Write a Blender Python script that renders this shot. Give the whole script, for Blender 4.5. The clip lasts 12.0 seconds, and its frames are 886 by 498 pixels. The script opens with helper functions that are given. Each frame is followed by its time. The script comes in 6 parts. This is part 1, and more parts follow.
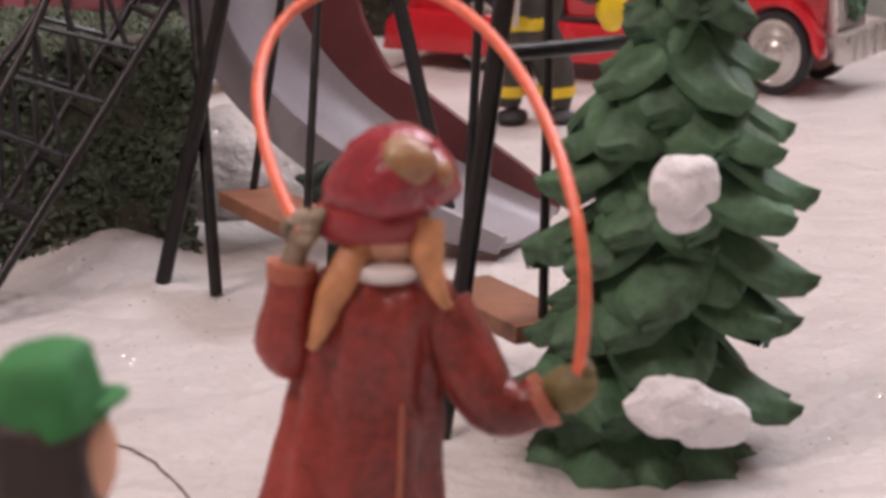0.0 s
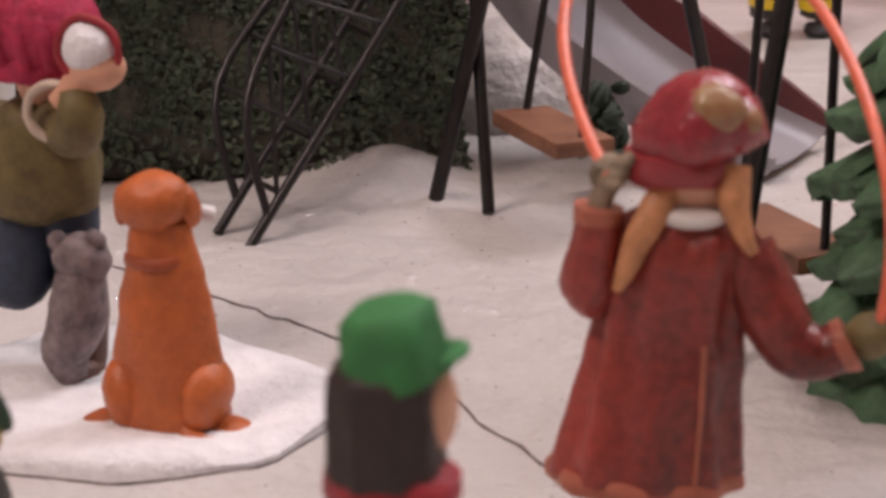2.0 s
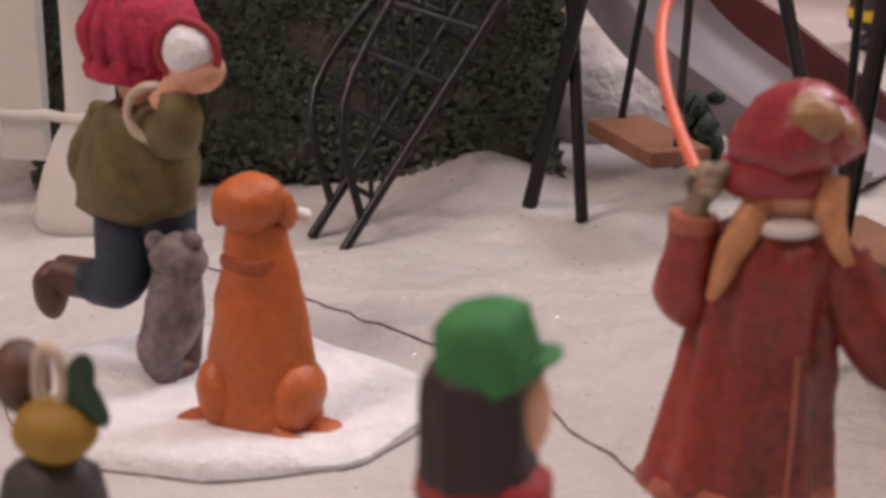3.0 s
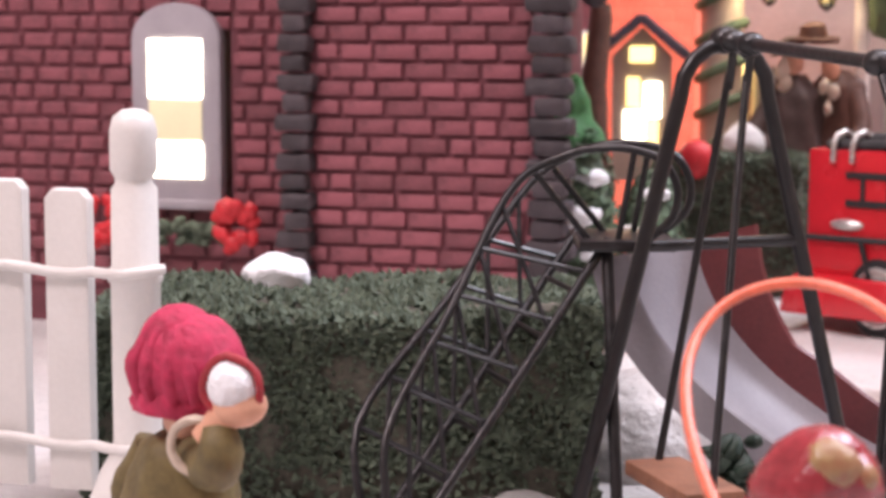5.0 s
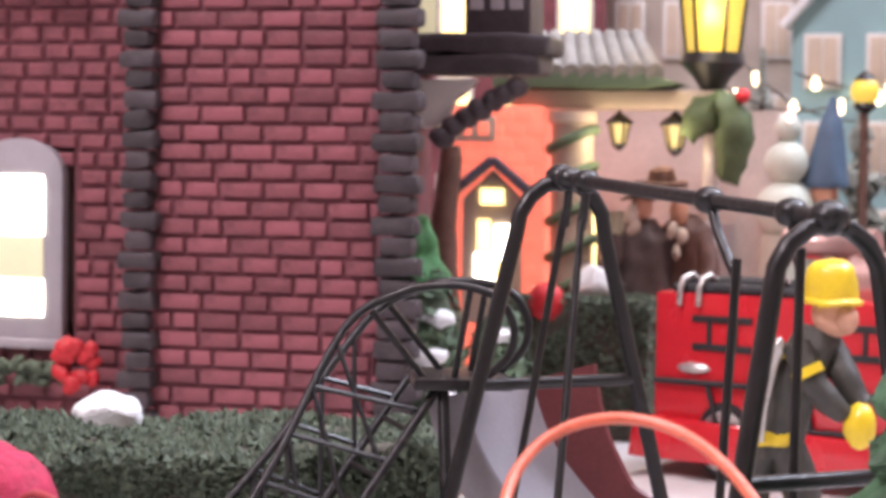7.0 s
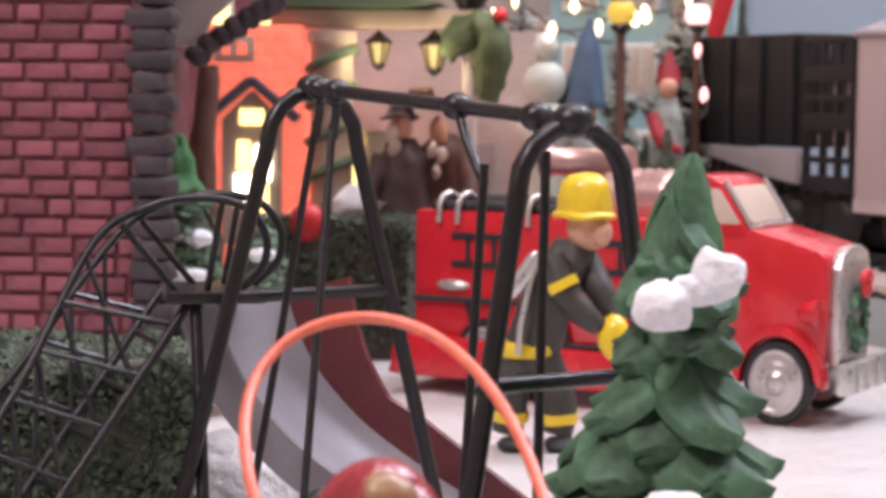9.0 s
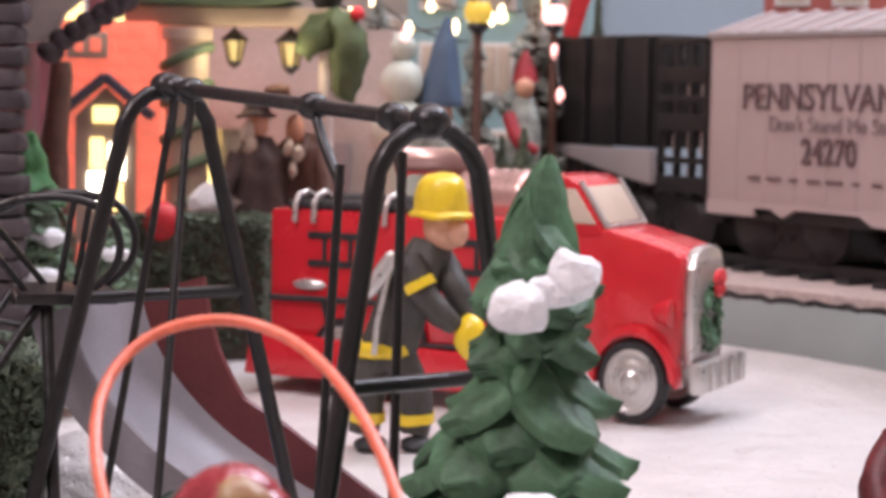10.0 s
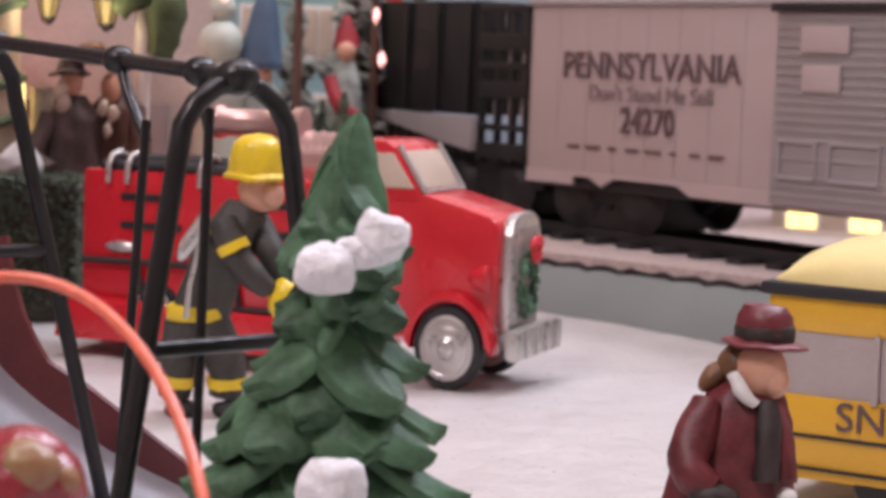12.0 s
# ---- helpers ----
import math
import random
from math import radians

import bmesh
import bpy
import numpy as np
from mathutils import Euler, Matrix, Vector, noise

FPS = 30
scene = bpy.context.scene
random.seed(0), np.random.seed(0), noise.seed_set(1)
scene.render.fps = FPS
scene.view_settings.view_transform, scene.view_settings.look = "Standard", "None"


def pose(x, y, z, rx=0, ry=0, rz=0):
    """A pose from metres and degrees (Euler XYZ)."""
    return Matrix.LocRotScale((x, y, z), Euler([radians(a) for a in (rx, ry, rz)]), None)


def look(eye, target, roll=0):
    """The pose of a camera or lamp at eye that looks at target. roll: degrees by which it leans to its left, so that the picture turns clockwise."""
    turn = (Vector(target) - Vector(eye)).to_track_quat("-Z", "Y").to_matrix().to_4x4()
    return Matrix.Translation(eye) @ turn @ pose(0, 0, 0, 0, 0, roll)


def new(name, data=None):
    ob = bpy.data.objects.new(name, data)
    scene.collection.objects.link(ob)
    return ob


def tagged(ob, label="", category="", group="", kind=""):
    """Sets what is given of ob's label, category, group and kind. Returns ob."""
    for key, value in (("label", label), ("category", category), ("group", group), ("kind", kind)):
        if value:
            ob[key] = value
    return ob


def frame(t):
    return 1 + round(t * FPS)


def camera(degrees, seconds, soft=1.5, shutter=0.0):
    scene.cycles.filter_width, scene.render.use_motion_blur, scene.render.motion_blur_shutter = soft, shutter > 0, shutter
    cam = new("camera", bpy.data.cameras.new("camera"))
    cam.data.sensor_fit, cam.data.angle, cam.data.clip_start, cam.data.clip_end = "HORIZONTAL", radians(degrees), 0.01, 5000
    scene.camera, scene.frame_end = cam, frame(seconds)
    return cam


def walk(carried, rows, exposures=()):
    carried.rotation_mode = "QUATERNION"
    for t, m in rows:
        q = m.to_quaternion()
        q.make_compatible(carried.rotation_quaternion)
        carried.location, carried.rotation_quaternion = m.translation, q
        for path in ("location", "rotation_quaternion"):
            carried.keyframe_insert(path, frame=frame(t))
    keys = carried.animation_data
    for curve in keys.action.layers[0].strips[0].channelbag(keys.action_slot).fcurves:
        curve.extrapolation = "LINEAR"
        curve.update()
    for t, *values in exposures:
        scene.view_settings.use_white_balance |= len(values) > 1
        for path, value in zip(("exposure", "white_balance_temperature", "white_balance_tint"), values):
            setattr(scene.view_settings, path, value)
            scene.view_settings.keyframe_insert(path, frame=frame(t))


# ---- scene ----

# A miniature winter village on a table top. Geometry is written in centimetres and scaled by U.
U = 0.01
cam = camera(25.0, 12.0, soft=3.4)
cam.data.dof.use_dof, cam.data.dof.focus_distance, cam.data.dof.aperture_fstop = True, 0.36, 52
PATH = [
    (0, (-0.0000, -0.0687, 0.0944), (-0.0557, 0.4141, -0.0232), -0.18),
    (0.5, (-0.0016, -0.0694, 0.0954), (-0.0702, 0.4112, -0.0241), 0.05),
    (1, (-0.0040, -0.0701, 0.0979), (-0.0754, 0.4068, -0.0342), 0.54),
    (1.5, (-0.0068, -0.0719, 0.1004), (-0.0814, 0.4021, -0.0402), 0.63),
    (2, (-0.0083, -0.0726, 0.1010), (-0.1178, 0.3936, -0.0429), -0.89),
    (2.5, (-0.0078, -0.0736, 0.1007), (-0.1320, 0.3882, -0.0454), -0.91),
    (3, (-0.0084, -0.0737, 0.1009), (-0.1400, 0.3874, -0.0406), -0.67),
    (3.5, (-0.0087, -0.0737, 0.1019), (-0.1460, 0.3942, -0.0087), -0.61),
    (3.7, (-0.0084, -0.0736, 0.1021), (-0.1477, 0.3960, 0.0018), -0.43),
    (5.3, (-0.0032, -0.0805, 0.1029), (-0.1544, 0.3935, 0.0526), 0.06),
    (5.5, (-0.0031, -0.0800, 0.1040), (-0.1555, 0.3942, 0.0604), 0.05),
    (6, (-0.0017, -0.0796, 0.1035), (-0.1542, 0.3958, 0.0770), 0.12),
    (6.5, (0.0003, -0.0758, 0.1015), (-0.1376, 0.4043, 0.0789), 0.69),
    (7, (0.0005, -0.0724, 0.1003), (-0.1176, 0.4130, 0.0780), 0.81),
    (7.2, (0.0011, -0.0692, 0.0996), (-0.1105, 0.4176, 0.0762), 1.02),
    (8.8, (0.0045, -0.0723, 0.0952), (-0.0623, 0.4218, 0.0576), 0.57),
    (9, (0.0036, -0.0706, 0.0966), (-0.0576, 0.4241, 0.0576), 0.58),
    (9.5, (0.0035, -0.0714, 0.0967), (-0.0369, 0.4255, 0.0585), 0.86),
    (10, (0.0036, -0.0688, 0.0969), (-0.0220, 0.4290, 0.0579), 0.97),
    (10.5, (0.0041, -0.0651, 0.0961), (0.0002, 0.4332, 0.0558), 1.37),
    (11, (0.0046, -0.0637, 0.0961), (0.0190, 0.4344, 0.0556), 1.82),
    (11.5, (0.0060, -0.0632, 0.0952), (0.0264, 0.4346, 0.0526), 2.10),
    (12, (0.0057, -0.0631, 0.0955), (0.0243, 0.4345, 0.0496), 2.12),
]
walk(cam, [(t, look(eye, target, roll)) for t, eye, target, roll in PATH],
     exposures=[(0, 0.18, 6500, 10), (1.5, 0.09, 6600, 10), (2.5, -0.20, 6850, 10), (3.0, -0.14, 6800, 10), (3.7, 0.35, 6500, 10), (5.5, 0.95, 5930, 8),
                (7.0, 1.02, 5780, 7), (9.0, 0.68, 5880, 7), (10.5, 0.56, 5920, 7), (12.0, 0.33, 5950, 8)])

# ---- light ----
world = bpy.data.worlds.new("room_air")
scene.world = world
world.use_nodes = True
world.node_tree.nodes["Background"].inputs[0].default_value = (1.0, 0.86, 0.78, 1)
world.node_tree.nodes["Background"].inputs[1].default_value = 0.36


def unseen_area_lamp(x, y, z, size, watts, tint):
    data = bpy.data.lights.new("unseen_area_light", "AREA")
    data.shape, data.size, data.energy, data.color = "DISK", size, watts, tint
    ob = new("unseen_area_light", data)
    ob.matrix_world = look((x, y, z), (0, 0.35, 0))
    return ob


# unseen area lamps: the first placed from highlights, the others added as fill
unseen_area_lamp(-0.75, -0.55, 1.45, 0.42, 12.5, (1.0, 0.79, 0.77))
unseen_area_lamp(0.1, 0.35, 1.55, 1.1, 11, (1.0, 0.85, 0.88))
unseen_area_lamp(0.8, 1.0, 1.5, 0.7, 18, (0.93, 0.90, 1.0))


# ---- materials ----
def mat(name, col, rough=0.5, metal=0.0, vary=0.25, scale=120.0, bump=0.3, fine=900.0, col2=None, coat=0.0, emit=None, power=0.0, per=0.0):
    m = bpy.data.materials.new(name)
    m.use_nodes = True
    nt = m.node_tree
    b = nt.nodes["Principled BSDF"]
    b.inputs["Roughness"].default_value, b.inputs["Metallic"].default_value = rough, metal
    b.inputs["Coat Weight"].default_value, b.inputs["Coat Roughness"].default_value = coat, 0.15
    tc = nt.nodes.new("ShaderNodeTexCoord")
    n1 = nt.nodes.new("ShaderNodeTexNoise")
    n1.inputs["Scale"].default_value, n1.inputs["Detail"].default_value = scale, 5
    nt.links.new(tc.outputs["Object"], n1.inputs["Vector"])
    n2 = nt.nodes.new("ShaderNodeTexNoise")
    n2.inputs["Scale"].default_value, n2.inputs["Detail"].default_value = fine, 3
    nt.links.new(tc.outputs["Object"], n2.inputs["Vector"])
    ramp = nt.nodes.new("ShaderNodeValToRGB")
    dark = [c * (1 - vary) for c in col] if col2 is None else col2
    lite = [min(1, c * (1 + vary * 0.6)) for c in col]
    ramp.color_ramp.elements[0].position, ramp.color_ramp.elements[1].position = 0.34, 0.66
    ramp.color_ramp.elements[0].color, ramp.color_ramp.elements[1].color = (*dark, 1), (*lite, 1)
    mixf = nt.nodes.new("ShaderNodeMath")
    mixf.operation = "MULTIPLY_ADD"
    mixf.inputs[1].default_value = 0.35
    nt.links.new(n2.outputs["Fac"], mixf.inputs[0])
    half = nt.nodes.new("ShaderNodeMath")
    half.operation = "MULTIPLY"
    half.inputs[1].default_value = 0.65
    nt.links.new(n1.outputs["Fac"], half.inputs[0])
    nt.links.new(half.outputs[0], mixf.inputs[2])
    last = mixf
    if per:
        oi = nt.nodes.new("ShaderNodeObjectInfo")
        ma = nt.nodes.new("ShaderNodeMath")
        ma.operation = "MULTIPLY_ADD"
        ma.inputs[1].default_value = per
        nt.links.new(oi.outputs["Random"], ma.inputs[0])
        off = nt.nodes.new("ShaderNodeMath")
        off.operation = "SUBTRACT"
        off.inputs[1].default_value = per / 2
        nt.links.new(mixf.outputs[0], off.inputs[0])
        nt.links.new(off.outputs[0], ma.inputs[2])
        last = ma
    nt.links.new(last.outputs[0], ramp.inputs["Fac"])
    nt.links.new(ramp.outputs["Color"], b.inputs["Base Color"])
    rr = nt.nodes.new("ShaderNodeMapRange")
    rr.inputs["To Min"].default_value, rr.inputs["To Max"].default_value = max(0.03, rough - 0.12), min(1, rough + 0.12)
    nt.links.new(n1.outputs["Fac"], rr.inputs["Value"])
    nt.links.new(rr.outputs["Result"], b.inputs["Roughness"])
    if bump:
        bp = nt.nodes.new("ShaderNodeBump")
        bp.inputs["Strength"].default_value, bp.inputs["Distance"].default_value = bump, 0.0009
        nt.links.new(last.outputs[0], bp.inputs["Height"])
        nt.links.new(bp.outputs["Normal"], b.inputs["Normal"])
    if emit:
        b.inputs["Emission Color"].default_value, b.inputs["Emission Strength"].default_value = (*emit, 1), power
    return m


def snow_material(name, col):
    """White glitter snow: fine grain with scattered glossy flakes."""
    m = mat(name, col, 0.62, vary=0.10, scale=45, bump=0.8, fine=800)
    nt = m.node_tree
    b = nt.nodes["Principled BSDF"]
    tc = nt.nodes.new("ShaderNodeTexCoord")
    vo = nt.nodes.new("ShaderNodeTexVoronoi")
    vo.inputs["Scale"].default_value = 420
    nt.links.new(tc.outputs["Object"], vo.inputs["Vector"])
    sep = nt.nodes.new("ShaderNodeSeparateColor")
    nt.links.new(vo.outputs["Color"], sep.inputs["Color"])
    gt = nt.nodes.new("ShaderNodeMath")
    gt.operation = "GREATER_THAN"
    gt.inputs[1].default_value = 0.80
    nt.links.new(sep.outputs[0], gt.inputs[0])
    lt = nt.nodes.new("ShaderNodeMath")
    lt.operation = "LESS_THAN"
    lt.inputs[1].default_value = 0.16
    nt.links.new(vo.outputs["Distance"], lt.inputs[0])
    mu = nt.nodes.new("ShaderNodeMath")
    mu.operation = "MULTIPLY"
    nt.links.new(gt.outputs[0], mu.inputs[0])
    nt.links.new(lt.outputs[0], mu.inputs[1])
    nt.links.new(mu.outputs[0], b.inputs["Coat Weight"])
    b.inputs["Coat Roughness"].default_value, b.inputs["Coat IOR"].default_value = 0.09, 3.2
    gloss = nt.nodes.new("ShaderNodeMapRange")
    gloss.inputs["To Min"].default_value, gloss.inputs["To Max"].default_value = 0.40, 0.22
    nt.links.new(mu.outputs[0], gloss.inputs["Value"])
    nt.links.new(gloss.outputs["Result"], b.inputs["Roughness"])
    bump2 = nt.nodes.new("ShaderNodeBump")
    bump2.inputs["Strength"].default_value, bump2.inputs["Distance"].default_value = 0.85, 0.0032
    lumps = nt.nodes.new("ShaderNodeTexNoise")
    lumps.inputs["Scale"].default_value, lumps.inputs["Detail"].default_value = 120, 6
    nt.links.new(tc.outputs["Object"], lumps.inputs["Vector"])
    nt.links.new(lumps.outputs["Fac"], bump2.inputs["Height"])
    first = [n for n in nt.nodes if n.bl_idname == "ShaderNodeBump" and n != bump2][0]
    nt.links.new(bump2.outputs["Normal"], first.inputs["Normal"])
    sub = nt.nodes.new("ShaderNodeVectorMath")
    sub.operation = "SUBTRACT"
    sub.inputs[1].default_value = (0.5, 0.5, 0.5)
    nt.links.new(vo.outputs["Color"], sub.inputs[0])
    sc = nt.nodes.new("ShaderNodeVectorMath")
    sc.operation = "SCALE"
    nt.links.new(sub.outputs[0], sc.inputs[0])
    nt.links.new(mu.outputs[0], sc.inputs["Scale"])
    ad = nt.nodes.new("ShaderNodeVectorMath")
    ad.operation = "ADD"
    bump_node = first
    nt.links.new(bump_node.outputs["Normal"], ad.inputs[0])
    nt.links.new(sc.outputs[0], ad.inputs[1])
    nrm = nt.nodes.new("ShaderNodeVectorMath")
    nrm.operation = "NORMALIZE"
    nt.links.new(ad.outputs[0], nrm.inputs[0])
    nt.links.new(nrm.outputs[0], b.inputs["Coat Normal"])
    nt.links.new(first.outputs["Normal"], b.inputs["Normal"])
    return m


SNOW = snow_material("glitter_snow", (0.565, 0.545, 0.53))
SNOW_LUMP = mat("snow_lump", (0.84, 0.85, 0.87), 0.75, vary=0.10, scale=300, bump=1.4, fine=1300)
IRON = mat("black_iron", (0.011, 0.010, 0.011), 0.34, vary=0.4, scale=400, bump=0.25)
PINE = mat("pine_paint", (0.070, 0.152, 0.078), 0.62, vary=0.6, scale=110, bump=0.5, fine=700)
HEDGE = mat("hedge_green", (0.105, 0.135, 0.092), 0.85, vary=0.5, scale=500, bump=1.0, fine=1800)
HEDGE_CORE = mat("hedge_core", (0.090, 0.084, 0.064), 0.9, vary=0.5, scale=400, bump=1.0)
COAT = mat("maroon_coat", (0.265, 0.040, 0.030), 0.38, vary=0.68, scale=42, bump=0.9, fine=800, coat=0.1)
COAT_LITE = mat("maroon_trim", (0.42, 0.13, 0.08), 0.5, vary=0.3)
HAT_RED = mat("hat_red", (0.33, 0.036, 0.048), 0.26, vary=0.45, scale=70, bump=0.8, coat=0.3)
HAT_GOLD = mat("hat_olive_gold", (0.27, 0.185, 0.080), 0.35, vary=0.4, col2=(0.26, 0.05, 0.045), scale=110, bump=0.6, coat=0.2)
OLIVE = mat("olive_cloth", (0.150, 0.115, 0.042), 0.6, vary=0.4, scale=250)
HAIR = mat("ginger_hair", (0.54, 0.25, 0.115), 0.5, vary=0.35, scale=300)
SKIN = mat("painted_skin", (0.66, 0.36, 0.24), 0.5, vary=0.12)
WHITE = mat("white_paint", (0.72, 0.70, 0.67), 0.45, vary=0.06, scale=80)
ROPE = mat("coral_cord", (0.80, 0.17, 0.09), 0.35, vary=0.2, scale=500, coat=0.3)
DOG = mat("ginger_dog", (0.50, 0.125, 0.032), 0.45, vary=0.25, scale=180, bump=0.6)
BERRY = mat("raspberry_wool", (0.46, 0.028, 0.085), 0.75, vary=0.3, scale=350, bump=1.0)
DENIM = mat("denim_blue", (0.030, 0.045, 0.075), 0.65, vary=0.5, scale=300)
LEATHER = mat("brown_leather", (0.115, 0.055, 0.040), 0.5, vary=0.4, scale=250)
GREYCAT = mat("mottled_grey", (0.21, 0.17, 0.17), 0.65, vary=0.6, scale=350)
FELT = mat("green_felt", (0.035, 0.19, 0.055), 0.7, vary=0.25, scale=300)
DARKHAIR = mat("dark_hair", (0.035, 0.024, 0.020), 0.6, vary=0.4, scale=300)
REDSCARF = mat("red_scarf", (0.34, 0.025, 0.035), 0.6, vary=0.25)
CHUTE = mat("grey_chute", (0.30, 0.285, 0.31), 0.4, vary=0.12, scale=60)
CHUTE_RIM = mat("maroon_rim", (0.135, 0.030, 0.032), 0.4, vary=0.25, scale=90)
WOOD = mat("swing_board", (0.235, 0.105, 0.060), 0.55, vary=0.3, scale=150)
BRICK = mat("red_brick", (0.252, 0.076, 0.094), 0.55, vary=0.35, scale=160, bump=0.5, per=0.35)
MORTAR = mat("dark_mortar", (0.170, 0.052, 0.066), 0.75, vary=0.3)
QUOIN = mat("charcoal_quoin", (0.058, 0.045, 0.051), 0.65, vary=0.4, scale=140, bump=0.7, per=0.3)
STONE = mat("grey_window_stone", (0.40, 0.37, 0.40), 0.6, vary=0.1)
GLOW = mat("lit_pane", (0.9, 0.8, 0.6), 0.4, vary=0.02, bump=0, emit=(1.0, 0.88, 0.66), power=6.0)
GLOW_SOFT = mat("lit_amber_pane", (0.8, 0.55, 0.2), 0.4, vary=0.05, bump=0, emit=(1.0, 0.72, 0.25), power=1.6)
GLOW_DIM = mat("cream_glow", (0.62, 0.54, 0.36), 0.5, vary=0.08, bump=0, emit=(1.0, 0.84, 0.50), power=0.25)
FIRE_RED = mat("fire_engine_red", (0.60, 0.020, 0.032), 0.25, vary=0.12, scale=60, bump=0.08, coat=0.5)
CHROME = mat("silver_paint", (0.62, 0.60, 0.58), 0.3, metal=0.7, vary=0.12, scale=200, bump=0.15)
TYRE = mat("black_tyre", (0.02, 0.02, 0.022), 0.6, vary=0.3, scale=200)
CREAM = mat("cream_glass", (0.58, 0.48, 0.38), 0.35, vary=0.1)
YELLOW = mat("safety_yellow", (0.80, 0.58, 0.02), 0.35, vary=0.1, coat=0.2)
COATGREY = mat("charcoal_coat", (0.055, 0.052, 0.045), 0.55, vary=0.4, scale=200)
CAR_GREY = mat("pinkish_grey_car", (0.46, 0.38, 0.37), 0.5, vary=0.06, scale=40, bump=0.12)
CAR_DOOR = mat("silver_grey_door", (0.33, 0.30, 0.30), 0.45, vary=0.08, scale=60, bump=0.12)
CAR_BLACK = mat("black_car_paint", (0.011, 0.010, 0.011), 0.5, vary=0.3, scale=150, bump=0.15)
LETTER = mat("car_lettering", (0.135, 0.085, 0.09), 0.5, vary=0.15)
KERB = mat("sage_board", (0.29, 0.345, 0.335), 0.6, vary=0.1, scale=30, bump=0.15)
DECK = mat("pinkish_gravel", (0.50, 0.42, 0.39), 0.85, vary=0.25, scale=400, bump=0.8)
BUS = mat("bus_yellow", (0.74, 0.42, 0.025), 0.35, vary=0.08, scale=50, coat=0.3)
BUS_ROOF = mat("pale_yellow_roof", (0.78, 0.66, 0.28), 0.4, vary=0.06)
BUS_GREY = mat("bus_grey_glass", (0.44, 0.38, 0.36), 0.4, vary=0.08)
# even emission in the brick stands in for light from inside the cottage
ORANGE_GLOW = mat("orange_brick_glow", (0.82, 0.20, 0.12), 0.55, vary=0.25, scale=90, emit=(1.0, 0.20, 0.12), power=0.5)
SLATE = mat("slate_blue", (0.085, 0.085, 0.115), 0.55, vary=0.25)
TAUPE = mat("taupe_wall", (0.44, 0.385, 0.335), 0.7, vary=0.2, scale=60)
STRIPE = mat("striped_green", (0.13, 0.19, 0.11), 0.6, vary=0.2)
BLUEHAT = mat("slate_blue_cloth", (0.075, 0.125, 0.20), 0.6, vary=0.2)
BROWNCOAT = mat("dark_brown_coat", (0.098, 0.068, 0.062), 0.6, vary=0.4)
TEAL = mat("pale_teal_wall", (0.30, 0.46, 0.48), 0.7, vary=0.15, scale=25)
BULB = mat("warm_bulb", (1, 0.9, 0.7), 0.3, vary=0.02, bump=0, emit=(1.0, 0.70, 0.38), power=4.0)
LANTERN = mat("amber_lantern", (0.68, 0.46, 0.05), 0.3, vary=0.25, bump=0, emit=(1.0, 0.66, 0.10), power=0.28)
BRUSH = mat("bottle_brush", (0.06, 0.19, 0.06), 0.7, vary=0.35, scale=300)
FROST = mat("frosted_green", (0.34, 0.37, 0.33), 0.7, vary=0.5, scale=160)
BOW = mat("foliage_bow", (0.085, 0.12, 0.05), 0.7, vary=0.4, scale=120)
REDHOUSE = mat("red_house", (0.36, 0.10, 0.08), 0.6, vary=0.2, scale=50)
COOLBULB = mat("cool_bulb", (0.8, 1, 1), 0.3, vary=0.02, bump=0, emit=(0.62, 0.95, 1.0), power=2.0)
PINKBULB = mat("pink_bulb", (1, 0.7, 0.7), 0.3, vary=0.02, bump=0, emit=(1.0, 0.42, 0.36), power=1.8)
CRACK_SHADE = mat("mat_seam_and_shade", (0.17, 0.14, 0.13), 0.9, vary=0.3)
PLASTER = mat("room_plaster", (0.70, 0.62, 0.56), 0.85, vary=0.06, scale=4, bump=0.1)
SKYBOARD = mat("pale_blue_board", (0.36, 0.46, 0.54), 0.8, vary=0.12, scale=6, bump=0.05)


# ---- mesh helpers, in centimetres ----
def since(bm, n, m):
    bm.faces.ensure_lookup_table()
    for f in bm.faces[n:]:
        f.material_index = m


def box(bm, c, s, m=0, rz=0, rx=0, ry=0, bevel=0.0):
    n = len(bm.faces)
    mx = pose(*c, rx, ry, rz) @ Matrix.Diagonal((*s, 1))
    vs = bmesh.ops.create_cube(bm, size=1, matrix=mx)["verts"]
    if bevel:
        es = list({e for v in vs for e in v.link_edges})
        bmesh.ops.bevel(bm, geom=es, offset=bevel, segments=2, affect="EDGES", profile=0.6)
    since(bm, n, m)


def ball(bm, c, r, m=0, seg=20, rz=0, rx=0, ry=0):
    n = len(bm.faces)
    r = (r, r, r) if isinstance(r, (int, float)) else r
    bmesh.ops.create_uvsphere(bm, u_segments=seg, v_segments=max(6, seg * 2 // 3), radius=1, matrix=pose(*c, rx, ry, rz) @ Matrix.Diagonal((*r, 1)))
    since(bm, n, m)


def rounded(pts, rs, k=5):
    """More points along a smooth curve through the given ones."""
    out, rad = [], []
    for i in range(len(pts) - 1):
        a, b, c, d = pts[max(0, i - 1)], pts[i], pts[i + 1], pts[min(len(pts) - 1, i + 2)]
        for j in range(k):
            u = j / k
            out.append(0.5 * ((2 * b) + (c - a) * u + (2 * a - 5 * b + 4 * c - d) * u * u + (3 * b - a - 3 * c + d) * u ** 3))
            rad.append(rs[i] + (rs[i + 1] - rs[i]) * u)
    return out + [pts[-1]], rad + [rs[-1]]


